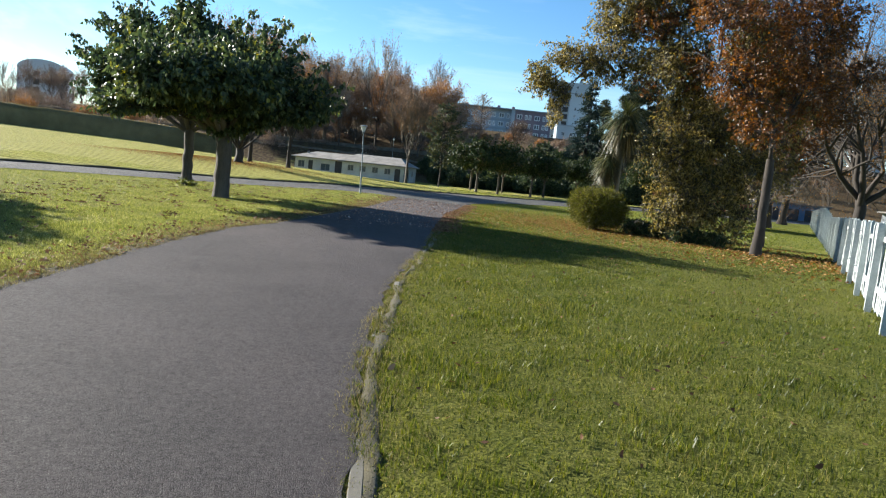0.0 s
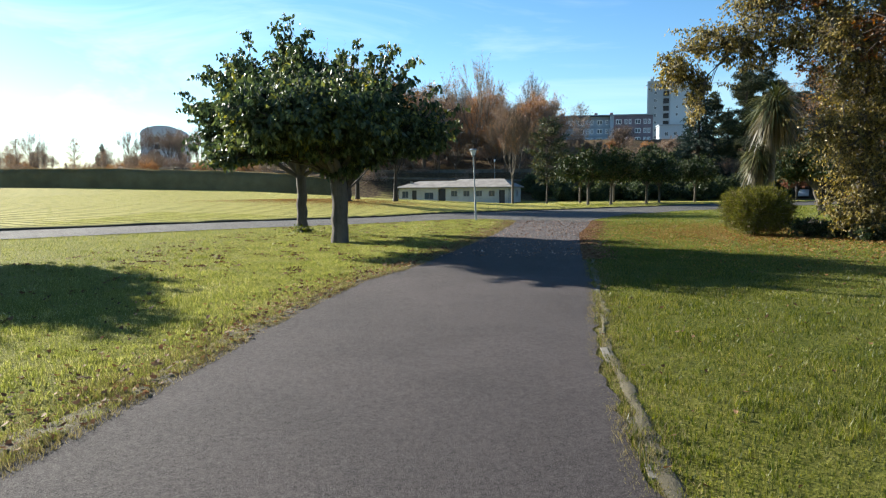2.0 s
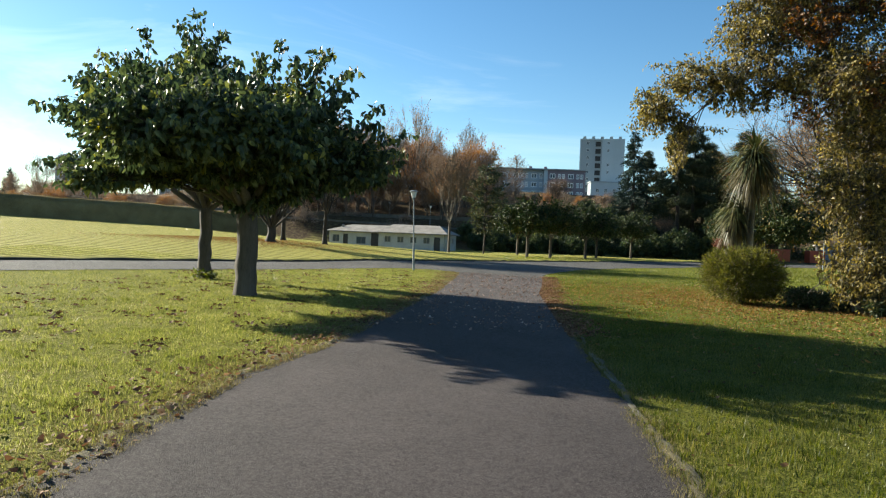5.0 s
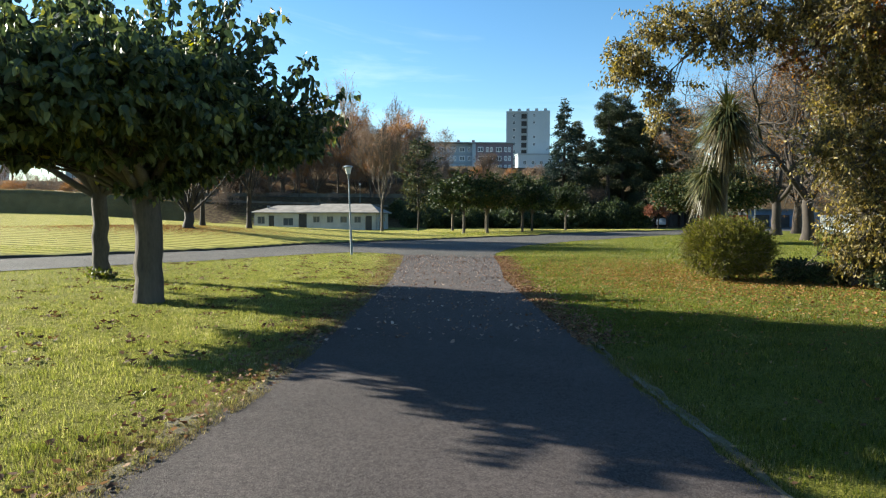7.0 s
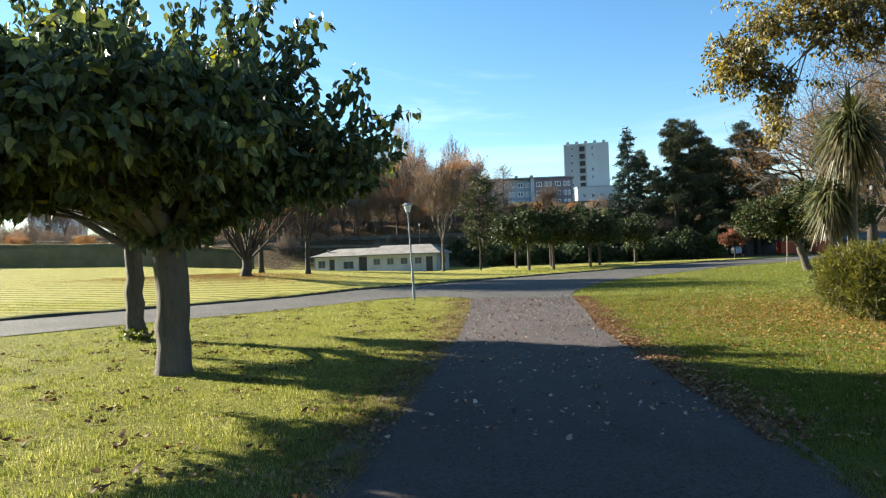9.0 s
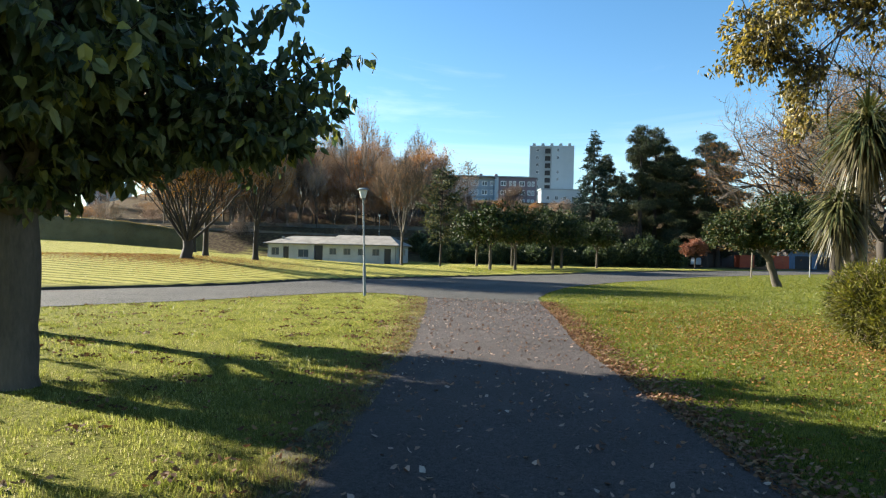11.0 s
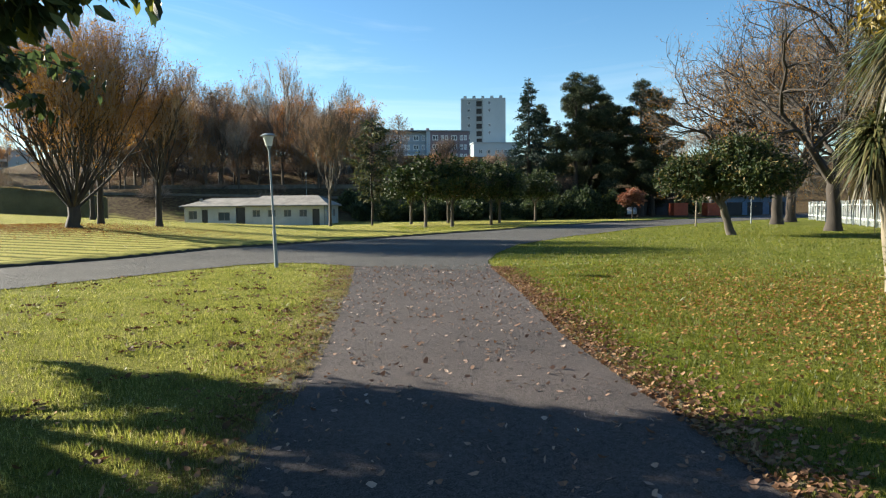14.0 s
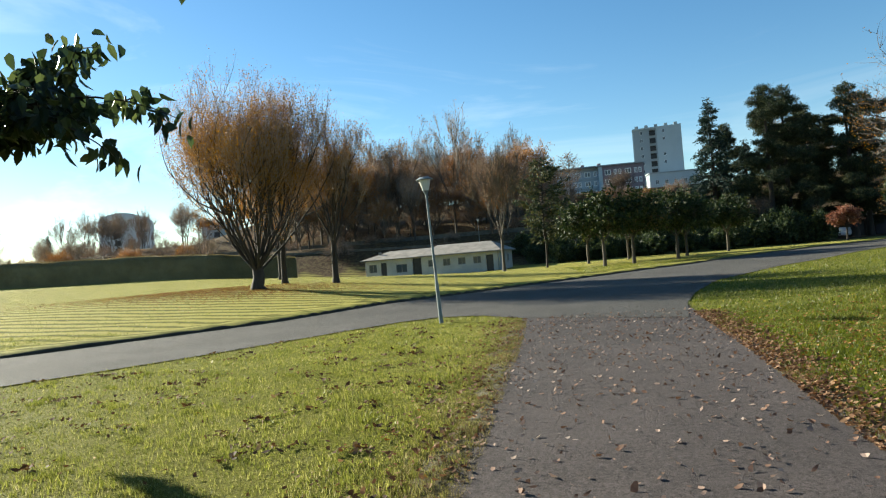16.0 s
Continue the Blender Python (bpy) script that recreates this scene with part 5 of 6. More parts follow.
def car(at, turn):
    t = thing("parked_car", at, "small white hatchback parked by the sheds", "car", turn=turn)
    prof = [(-1.9, 0.35), (1.9, 0.35), (1.95, 0.7), (1.2, 0.9), (0.5, 1.42), (-1.2, 1.45), (-1.85, 0.95), (-1.95, 0.6)]
    bm = bmesh.new()
    a = [bm.verts.new((x, -0.8 if z < 1 else -0.65, z)) for x, z in prof]
    b = [bm.verts.new((x, 0.8 if z < 1 else 0.65, z)) for x, z in prof]
    bm.faces.new(a[::-1])
    bm.faces.new(b)
    for i in range(len(prof)):
        j = (i + 1) % len(prof)
        bm.faces.new((a[i], a[j], b[j], b[i]))
    bmesh.ops.recalc_face_normals(bm, faces=bm.faces)
    bmesh.ops.bevel(bm, geom=bm.edges[:], offset=0.06, segments=2, affect="EDGES", clamp_overlap=True)
    part("body", bm, CARPAINT, t)
    for y in (-0.79, 0.74):
        part("side_window", boxes((-1.1, y, 0.98, 0.6, y + 0.05, 1.32)), GLASS, t)
    for x in (-1.2, 1.25):
        for y in (-0.82, 0.66):
            bm = bmesh.new()
            bmesh.ops.create_cone(bm, cap_ends=True, segments=18, radius1=0.31, radius2=0.31, depth=0.18, matrix=Matrix.Translation((x, y + 0.08, 0.31)) @ Matrix.Rotation(radians(90), 4, "X"))
            part("wheel", bm, RUBBER, t)
    return t


car((42.2, 121.5, ground_z(42.2, 121.5)), 65)

# ---- screen hedge along the field ----
hp = refine([(-120, 78), (-72, 83), (-57, 86), (-36, 89), (-28, 93)], 10)
dh = np.gradient(hp, axis=0)
dh /= np.linalg.norm(dh, axis=1)[:, None]
nh = np.stack([-dh[:, 1], dh[:, 0]], 1)
rng = np.random.default_rng(5)
rows = []
for off, up in ((-0.8, -0.3), (-0.95, 0.9), (-0.85, 2.0), (-0.5, 2.55), (0.5, 2.6), (0.9, 1.6), (0.9, -0.3)):
    q = hp + nh * off
    rows.append(np.concatenate([q, (height(hp[:, 0], hp[:, 1]) + up + rng.normal(size=len(hp)) * 0.04)[:, None]], 1))
rows = np.stack(rows, 1)
wv = rows.shape[1]
ih = (np.arange(len(hp) - 1)[:, None] * wv + np.arange(wv - 1)[None]).reshape(-1, 1)
hedge = thing("clipped_hedge", (0, 0, 0), "long dull olive clipped hedge closing off the field", "hedge")
part("core", mesh_from("core", rows.reshape(-1, 3), ih + [0, wv, wv + 1, 1], SCREEN, True), parent=hedge)
n = 60000
s = rng.uniform(0, len(hp) - 1.001, n)
i0 = s.astype(int)
fr = (s - i0)[:, None]
face = rng.integers(0, 4, n)
ff = rng.uniform(0, 1, n)[:, None]
k0 = rows[i0, face] * (1 - fr) + rows[i0 + 1, face] * fr
k1 = rows[i0, face + 1] * (1 - fr) + rows[i0 + 1, face + 1] * fr
v, f = leaf_arrays(rng, k0 * (1 - ff) + k1 * ff, rng.normal(size=(n, 3)) + [0, -0.6, 0.3], 0.11, 0.055)
HEDGE = foliage("hedge_leaf", [(0.0, (0.0864, 0.0684, 0.0302)), (0.6, (0.173, 0.14, 0.0612)), (1.0, (0.245, 0.202, 0.09))], 0.3)
tagged(part("leaves", mesh_from("leaves", v, f, HEDGE), parent=hedge), kind="stuff")

# ---- terrace walls on the bank ----
def terrace(y, x0, x1, tall, lift, label):
    bm = bmesh.new()
    k = x0
    while k < x1:
        z = ground_z(k + 2, y) + lift
        box(bm, k, y, z - 1.2, min(k + 4.0, x1) - 0.02, y + 0.4, z + tall)
        k += 4.0
    tagged(part("terrace_wall", bm, CONCRETE), label, "wall", kind="structure")


terrace(131.5, -75, 6, 0.7, 0.1, "pale weathered retaining wall along the wooded bank")
terrace(121.0, -70, -2, 0.35, 0.0, "low weathered kerb wall at the foot of the wooded bank")

# ---- conifers ----
spruce = conifer("spruce_tree", (24.6, 119.3, ground_z(24.6, 119.3)), "tall blue-grey spruce with drooping tiers", 71, 18.6, 4.7, 1.6, (BARK_DARK, SPRUCE), "conifers", clumps=90, leaf=(0.5, 0.16))
conifer("dark_cypress", (-0.3, 87, ground_z(-0.3, 87)), "dark blue-green narrow conifer on the lawn beside the hut", 72, 10.6, 2.6, 2.6, (BARK_DARK, NEEDLE), "conifers", droop=-0.4, clumps=44, leaf=(0.42, 0.16), rounded=True)
prng = np.random.default_rng(31)


def pine_lobes(n, low, top, reach):
    out = [((0.0, 0.0, top - 0.8), (1.5, 1.5, 0.9)), ((0.6, 0.3, top - 2.2), (1.9, 1.9, 0.9)), ((-0.9, -0.3, top - 2.8), (1.7, 1.7, 0.8))]
    for k in range(n):
        z = low + (top - 3.5 - low) * (k / (n - 1)) ** 0.9
        a, r = prng.uniform(0, 6.28), prng.uniform(0.9, reach) * (1.15 - 0.4 * k / n)
        out.append(((math.cos(a) * r, math.sin(a) * r, z), (prng.uniform(1.3, 2.2), prng.uniform(1.3, 2.2), prng.uniform(0.5, 0.95))))
    return out


pine = lobe_tree("pine_tree", (35.0, 121, ground_z(35, 121)), "tall dark pine with layered billowing crown", 73, (17, 0.42, 0.14), pine_lobes(34, 2.6, 21.4, 5.0), 4200, (15, 0.34, 0.07, -0.2, 0.5), (BARK_DARK, BARK_DARK, NEEDLE), "conifers", twig_r=0.02, coarse=True, forked=True)
pine_b = lobe_tree("pine_tree", (42.5, 119, ground_z(42.5, 119)), "tall dark pine with a domed crown and bare lower trunk", 74, (16, 0.42, 0.14), pine_lobes(34, 3.4, 21.2, 5.0), 4200, (15, 0.34, 0.07, -0.2, 0.5), (BARK_DARK, BARK_DARK, NEEDLE), "conifers", twig_r=0.02, coarse=True, forked=True)
for src, x, y, a, s in ((pine, 31.3, 117, 100, 0.97), (pine_b, 38.5, 124, 220, 0.93), (pine_b, 45.4, 121, 300, 0.95), (pine, 40.5, 128, 160, 0.9), (pine, 29.0, 128, 50, 0.72), (pine, 48.0, 127, 10, 0.75)):
    copy_thing(src, pose(x, y, ground_z(x, y), 0, 0, a)).scale = (s, s, s)
small_spruce = copy_thing(spruce, pose(30.5, 124, ground_z(30.5, 124), 0, 0, 90))
small_spruce.scale = (0.8, 0.8, 0.7)

# ---- the wood on the bank, and bare trees about the lawns ----
protos = []
for k, (spec, lv, tw, lab) in enumerate((
        ((3.0, 0.20, 6, 4.4, 0.55, 5, 4, 0.68, 0.08), (5200, 0.19, 0.13), TWIG, "bare brown woodland tree with last rusty leaves"),
        ((4.0, 0.18, 5, 4.8, 0.42, 5, 4, 0.68, 0.10), (1600, 0.18, 0.12), TWIG_GREY, "tall bare grey-brown woodland tree"),
        ((2.0, 0.22, 7, 4.2, 0.65, 5, 4, 0.68, 0.07), (9000, 0.20, 0.14), TWIG, "woodland tree with rusty brown autumn leaves"))):
    protos.append(fan_tree("woodland_tree", (-22 + 9 * k, 152 + 4 * k, ground_z(-22 + 9 * k, 152 + 4 * k)), lab, 80 + k, spec, (BARK, tw, (BROWN, BROWN, RUST)[k]), "trees of the wood", lv, coarse=True, least=0.016))
protos.append(conifer("woodland_tree", (8, 170, ground_z(8, 170)), "narrow woodland tree with rusty leaves", 89, 13.0, 3.2, 3.0, (BARK_DARK, BROWN, TWIG_GREY), "trees of the wood", droop=-0.8, clumps=14, step=0.33, leaf=(0.24, 0.13), rounded=True))
scrub = fan_tree("scrub_bush", (-30, 118, ground_z(-30, 118)), "tangled brown scrub on the wooded bank", 88, (0.2, 0.06, 10, 1.5, 0.95, 4, 4, 0.75, 0.05), (BARK_DARK, TWIG, BROWN), "scrub", (1600, 0.12, 0.07), coarse=True, least=0.012)
rng = np.random.default_rng(8)


def plant(proto, x, y, s, tall=1.0):
    c = copy_thing(proto, pose(x, y, ground_z(x, y) - 0.05, 0, 0, rng.uniform(0, 360)))
    c.scale = (s, s, s * tall)


for k in range(130):
    x = rng.uniform(-78, 22)
    y = rng.uniform(126, 200) if k % 3 else rng.uniform(123, 140)
    if abs(y - 131.7) < 1.0:
        y += 2.5
    if (x + 2) / (y - 20) < -0.43:
        continue
    if x > 2.0 - (y - 150) * 0.02:
        plant(scrub, x, y, rng.uniform(0.6, 1.1))
        continue
    plant(protos[int(rng.integers(0, 4))], x, y, rng.choice([0.6, 0.8, 0.9, 1.05, 1.25]) * rng.uniform(0.92, 1.05), rng.uniform(0.88, 1.12))
for k in range(44):
    x, y = rng.uniform(-95, 0), rng.uniform(160, 215)
    if (x + 1.5) / (y - 20) < -0.43:
        continue
    plant(protos[int(rng.integers(0, 4))] if k % 3 else scrub, x, y, rng.uniform(0.75, 1.05) * (1 if k % 3 else 2.6))
for k in range(80):
    x, y = rng.uniform(-80, 24), rng.uniform(113, 150)
    if 119 < y < 122 or 129.5 < y < 133:
        continue
    plant(scrub, x, y, rng.uniform(0.5, 1.1), rng.uniform(0.6, 1.0))
for k in range(56):
    x, y = rng.uniform(66, 190), rng.uniform(95, 230)
    if 140 < x < 170 and 240 < y < 276:
        continue
    plant(protos[int(rng.integers(0, 4))], x, y, rng.uniform(0.7, 1.1))
for k in range(40):
    x, y = rng.uniform(-190, -70), rng.uniform(120, 210)
    clear = -0.72 < (x + 1.5) / (y - 20) < -0.58
    plant(protos[int(rng.integers(0, 4))], x, y, rng.uniform(0.3, 0.42) if clear else rng.uniform(0.5, 0.75))
for k in range(46):
    x, y = rng.uniform(-135, -34), rng.uniform(97, 118)
    plant(protos[int(rng.integers(0, 4))] if k % 2 else scrub, x, y, rng.uniform(0.25, 0.45) * (1 if k % 2 else 3))
for k in range(26):
    y = rng.uniform(128, 175)
    x = -2 - rng.uniform(0.50, 0.80) * (y - 20)
    plant(protos[1], x, y, rng.uniform(0.42, 0.66))
for x, y, s in ((-133, 190, 0.72), (-128, 194, 0.5), (-142, 200, 0.55), (-150, 196, 0.4)):
    copy_thing(spruce, pose(x, y, ground_z(x, y), 0, 0, x)).scale = (s, s, s)

dark_shrub = lobe_tree("evergreen_shrub", (33, 131, ground_z(33, 131)), "dark evergreen shrub under the pines", 93, (0.6, 0.1, 0.08), [((-1.0, 0, 1.4), (1.3, 1.2, 1.2)), ((0.9, 0.2, 1.2), (1.2, 1.2, 1.1)), ((0, -0.3, 2.1), (1.2, 1.2, 1.0)), ((0.1, 0.1, 0.7), (1.7, 1.4, 0.7))], 420, (10, 0.30, 0.16, 0.1, 0.5), (BARK_DARK, BARK_DARK, GREEN), "evergreen shrubs", category="bush", coarse=True)
for k in range(34):
    x, y = rng.uniform(18, 66), rng.uniform(129, 142)
    plant(dark_shrub, x, y, rng.uniform(0.8, 1.7), rng.uniform(0.8, 1.2))

for k in range(48):
    x, y = rng.uniform(-3, 34), rng.uniform(107, 119)
    plant(dark_shrub, x, y, rng.uniform(0.8, 1.3), rng.uniform(0.8, 1.3))

for k in range(16):
    x, y = rng.uniform(2, 34), rng.uniform(142, 170)
    plant(protos[(0, 2, 1)[k % 3]], x, y, rng.uniform(0.28, 0.42))

# wooded slope beyond the fence
for k in range(70):
    y = rng.uniform(84, 135)
    x = -2 + rng.uniform(0.86, 1.55) * (y - 17)
    if x < 66 and y < 100:
        continue
    plant((dark_shrub, protos[0], protos[2], protos[1])[k % 4], x, y, rng.uniform(2.0, 3.2) if k % 4 == 0 else rng.uniform(0.55, 0.85))

# slender trees in front of the hut
slim = fan_tree("young_tree", (-4.4, 83, ground_z(-4.4, 83)), "slender tree with rusty lower leaves and a bare pale top", 91, (3.4, 0.15, 9, 3.3, 0.5, 5, 4, 0.66, 0.10), (BARK, TWIG_OLD, BROWN), "young trees", (6500, 0.11, 0.07), coarse=True, least=0.014)
for x, y, a, s in ((28.8, 115, 100, 0.5),):
    copy_thing(slim, pose(x, y, ground_z(x, y), 0, 0, a)).scale = (s, s, s)
amber_tree = copy_thing(slim, pose(14.5, 141, ground_z(14.5, 141), 0, 0, 30))
amber_tree.scale = (0.8, 0.8, 0.7)
lobe_tree("red_maple", (35.0, 104.5, ground_z(35.0, 104.5)), "small round tree with brick-red leaves before the pines", 92, (1.6, 0.14, 0.1), [((-1.3, 0, 3.0), (1.3, 1.3, 1.1)), ((1.1, 0.2, 3.2), (1.4, 1.3, 1.2)), ((0, 0, 4.1), (1.3, 1.3, 0.9))], 330, (11, 0.24, 0.15, 0.3, 0.5), (BARK_DARK, BARK_DARK, MAPLE)).scale = (0.88, 0.88, 0.88)
# old plane trees along the fence
plane = fan_tree("old_plane_tree", (27.8, 56.8, ground_z(27.8, 56.8)), "thick-trunked old tree with bare grey branches and a few orange leaves", 95, (3.3, 0.46, 7, 5.8, 0.80, 5, 5, 0.68, 0.06), (BARK_DARK, TWIG_OLD, AMBER), "old trees by the fence", (12000, 0.12, 0.08), wild=0.19, least=0.006)
for x, y, a, s in ((33.7, 71.4, 80, 1.05), (41.0, 80.0, 200, 1.1), (24.5, 39, 140, 0.8), (36, 46, 20, 0.8)):
    copy_thing(plane, pose(x, y, ground_z(x, y), 0, 0, a)).scale = (s, s, s)
sap = thing("sapling", (25.2, 69.2, ground_z(25.2, 69.2)), "thin pale young trunk staked on the lawn", "tree", "young trees")
part("trunk", tubes_mesh("trunk", [([(0, 0, -0.1), (0.02, 0, 1.2), (0.05, 0, 2.6), (0.02, 0, 3.6)], [0.07, 0.06, 0.05, 0.03])], 8, BARK_PALE), parent=sap)
park_lamp((33.0, 74.0, ground_z(33, 74)), "slim grey park lamp under the old trees", 3.6)
park_lamp((-8.6, 112, ground_z(-8.6, 112)), "grey lamp post behind the hut", 6.5)


# ---- white picket fence ----
fence = thing("picket_fence", (0, 0, 0), "weathered white picket fence of uneven leaning boards along the lawn", "fence")
F0, F1 = np.array([6.2, 8.3]), np.array([49.5, 89.0])
fdir = (F1 - F0) / np.linalg.norm(F1 - F0)
fang = math.degrees(math.atan2(fdir[1], fdir[0]))
flen = float(np.linalg.norm(F1 - F0))
pick = bpy.data.meshes.new("board")
bm = boxes((-0.055, -0.011, 0.06, 0.055, 0.011, 1.5))
for vtx in bm.verts:
    if vtx.co.z > 1 and abs(vtx.co.x) > 0.05:
        vtx.co.z -= 0.04
bm.to_mesh(pick)
bm.free()
pick.materials.append(PICKET)
rng = np.random.default_rng(14)


def fence_rise(d):
    return 1.0 + 0.4 * min(1.0, max(0.0, (d - 24) / 16))


far_boards = bmesh.new()
k = 0
d = 0.0
while d < flen:
    p = F0 + fdir * d
    z = ground_z(p[0], p[1])
    m = pose(p[0], p[1], z + rng.uniform(-0.05, 0.03), rng.normal() * 1.5, 0, fang) @ pose(0, 0, 0, 0, rng.normal() * 2.2, 0)
    if k < 300:
        o = part("board", pick, parent=fence)
        o.matrix_basis = m @ Matrix.Diagonal((1 if d < 24 else 0.65, 1, fence_rise(d), 1))
    else:
        q = far_boards.verts
        n0 = len(q)
        vs = [far_boards.verts.new(m @ (Vector((0.65, 1, fence_rise(d))) * vv.co)) for vv in pick.vertices]
        for pl in pick.polygons:
            far_boards.faces.new([vs[i] for i in pl.vertices])
    k += 1
    d += 0.135 if d < 24 else 0.24
tagged(part("far_paling", far_boards, PICKET, fence), kind="stuff")
d = 0.0
while d < flen:
    p = F0 + fdir * d
    z = ground_z(p[0], p[1])
    o = part("post", boxes((-0.05, 0.05, -0.2, 0.05, 0.15, 1.45)), PICKET, fence)
    o.matrix_basis = pose(p[0], p[1], z, 0, 0, fang) @ Matrix.Diagonal((1, 1, fence_rise(d), 1))
    for zz in (0.35, 1.15):
        o = part("rail", boxes((0, 0.013, zz, min(2.48, flen - d), 0.048, zz + 0.08)), PICKET, fence)
        o.matrix_basis = pose(p[0], p[1], z, 0, 0, fang) @ Matrix.Diagonal((1, 1, fence_rise(d), 1))
    d += 2.5

# ---- edging stones along the path ----
kerb_right = tagged(new("path_edging"), "worn pale concrete edging stones sunk in the turf along the path", "kerb", kind="structure")
stone = bpy.data.meshes.new("edging_stone")
bm = boxes((-0.035, -0.49, -0.12, 0.035, 0.49, 0.013), bevel=0.006)
bm.to_mesh(stone)
bm.free()
stone.materials.append(CONCRETE)
rng = np.random.default_rng(17)
for side, sgn in ((edge_right, 1), (edge_left, -1)):
    for y in np.arange(-8, 36, 1.0):
        if sgn < 0 and (y < 6 or y > 12) and rng.uniform() < 0.75:
            continue
        if sgn > 0 and rng.uniform() < (0.45 if y > 14 else 0.15):
            continue
        x = float(side(y)) + 0.05 * sgn
        slope = math.degrees(math.atan2(float(side(y - 0.5) - side(y + 0.5)), 1.0))
        o = part("edging_stone", stone, parent=kerb_right)
        o.matrix_basis = pose(x, y, ground_z(x, y) + rng.uniform(-0.022, 0.002), rng.normal() * 0.5, rng.normal() * 2, slope + rng.normal() * 0.8)


# ---- grass ----
def on_tarmac(x, y, margin=0.0):
    hit = (x > edge_left(y) - margin) & (x < edge_right(y) + margin) & (y < 38.6)
    near = np.asarray(ROAD_NEAR)
    farp = np.asarray(ROAD_FAR)
    # the road lies between its two edge lines
    inside = np.zeros(len(x), bool)
    poly = np.concatenate([near, farp[::-1]])
    j = len(poly) - 1
    for i in range(len(poly)):
        xi, yi, xj, yj = *poly[i], *poly[j]
        cross = ((yi > y) != (yj > y)) & (x < (xj - xi) * (y - yi) / (yj - yi + 1e-12) + xi)
        inside ^= cross
        j = i
    return hit | inside


def grass(name, count, x0, x1, y0, y1, tall, wide, seed, label, lean=0.5, keep=None, material=None, over=0.03):
    rng = np.random.default_rng(seed)
    x, y = rng.uniform(x0, x1, count), rng.uniform(y0, y1, count)
    ok = ~on_tarmac(x, y, -over)
    if keep is not None:
        ok &= keep(x, y, rng)
    x, y = x[ok], y[ok]
    n = len(x)
    tuft = 0.6 + 0.8 * np.clip(0.5 + 0.5 * np.sin(x * 2.3 + np.sin(y * 1.7)) * np.sin(y * 2.9 + np.sin(x * 1.3)), 0, 1)
    clump = np.clip(0.5 + 0.75 * np.sin(x * 13.0 + 2.2 * np.sin(y * 4.7)) * np.sin(y * 11.0 + 2.2 * np.sin(x * 5.3)), 0, 1)
    h = tall * rng.uniform(0.5, 1.2, n) * tuft * (0.7 + 0.55 * clump)
    a = rng.uniform(0, 2 * np.pi, n)
    b = rng.uniform(0, 2 * np.pi, n)
    z = height(x, y) - 0.005
    sx, sy = np.cos(a) * wide * 0.5, np.sin(a) * wide * 0.5
    lx, ly = np.cos(b) * h * lean * rng.uniform(0, 1, n), np.sin(b) * h * lean * rng.uniform(0, 1, n)
    v = np.stack([np.stack([x - sx, y - sy, z], 1), np.stack([x + sx, y + sy, z], 1), np.stack([x + lx, y + ly, z + h], 1)], 1).reshape(-1, 3)
    f = np.arange(n * 3).reshape(-1, 3)
    o = part(name, mesh_from(name, v, f, material or BLADE))
    tagged(o, label, "grass", kind="stuff")


def by_walk(x, y, rng):
    off = np.minimum(np.abs(x - edge_left(y)), np.abs(x - edge_right(y)))
    return rng.uniform(0, 1, len(x)) < np.clip(1.15 - off / 5.5, 0.10, 1)


grass("lawn_grass", 630000, -10, -2, -4.0, 37, 0.044, 0.0075, 101, "short sunlit yellow-green lawn grass beside the path", keep=by_walk)
grass("lawn_grass", 410000, -0.6, 8.5, -4.0, 20, 0.044, 0.0075, 103, "short deep-green lawn grass beside the path", keep=by_walk, material=BLADE_DEEP)
grass("lawn_grass", 340000, -0.6, 8.5, 18, 36, 0.044, 0.0075, 113, "short green lawn grass beside the path", keep=by_walk, material=BLADE_LUSH)
grass("lawn_grass", 210000, -24, -2, -4.0, 40, 0.05, 0.014, 102, "short green and straw-coloured lawn grass", lean=0.7)
grass("lawn_grass", 52000, -0.6, 13, -4.0, 20, 0.05, 0.014, 104, "short deep-green lawn grass towards the fence", lean=0.7, material=BLADE_DEEP)
grass("lawn_grass", 62000, -0.6, 13, 18.0, 46, 0.05, 0.014, 114, "short green lawn grass towards the fence", lean=0.7, material=BLADE_LUSH)
grass("lawn_grass", 110000, 1.0, 34, 28, 80, 0.06, 0.035, 105, "short green lawn grass of the far lawn", lean=0.8, material=BLADE_LUSH)
grass("lawn_grass", 60000, -46, 12, 30, 98, 0.05, 0.03, 106, "straw-coloured mown grass of the field", lean=0.9)


def in_tufts(x, y, rng):
    f = np.sin(x * 9.1 + 1.7 * np.sin(y * 3.3)) * np.sin(y * 7.7 + 1.9 * np.sin(x * 2.9)) + 0.7 * np.sin(x * 3.1 + y * 2.3) * np.sin(y * 2.7 - x * 1.1)
    return f > 0.85


grass("grass_tuft", 620000, -11, -2, 3.0, 37, 0.062, 0.008, 115, "ragged tufts of longer grass in the lawn", lean=1.1, keep=in_tufts)
grass("grass_tuft", 420000, -0.6, 8, 1.0, 36, 0.048, 0.008, 116, "ragged tufts of longer grass in the lawn", lean=1.1, keep=in_tufts, material=BLADE_LUSH)


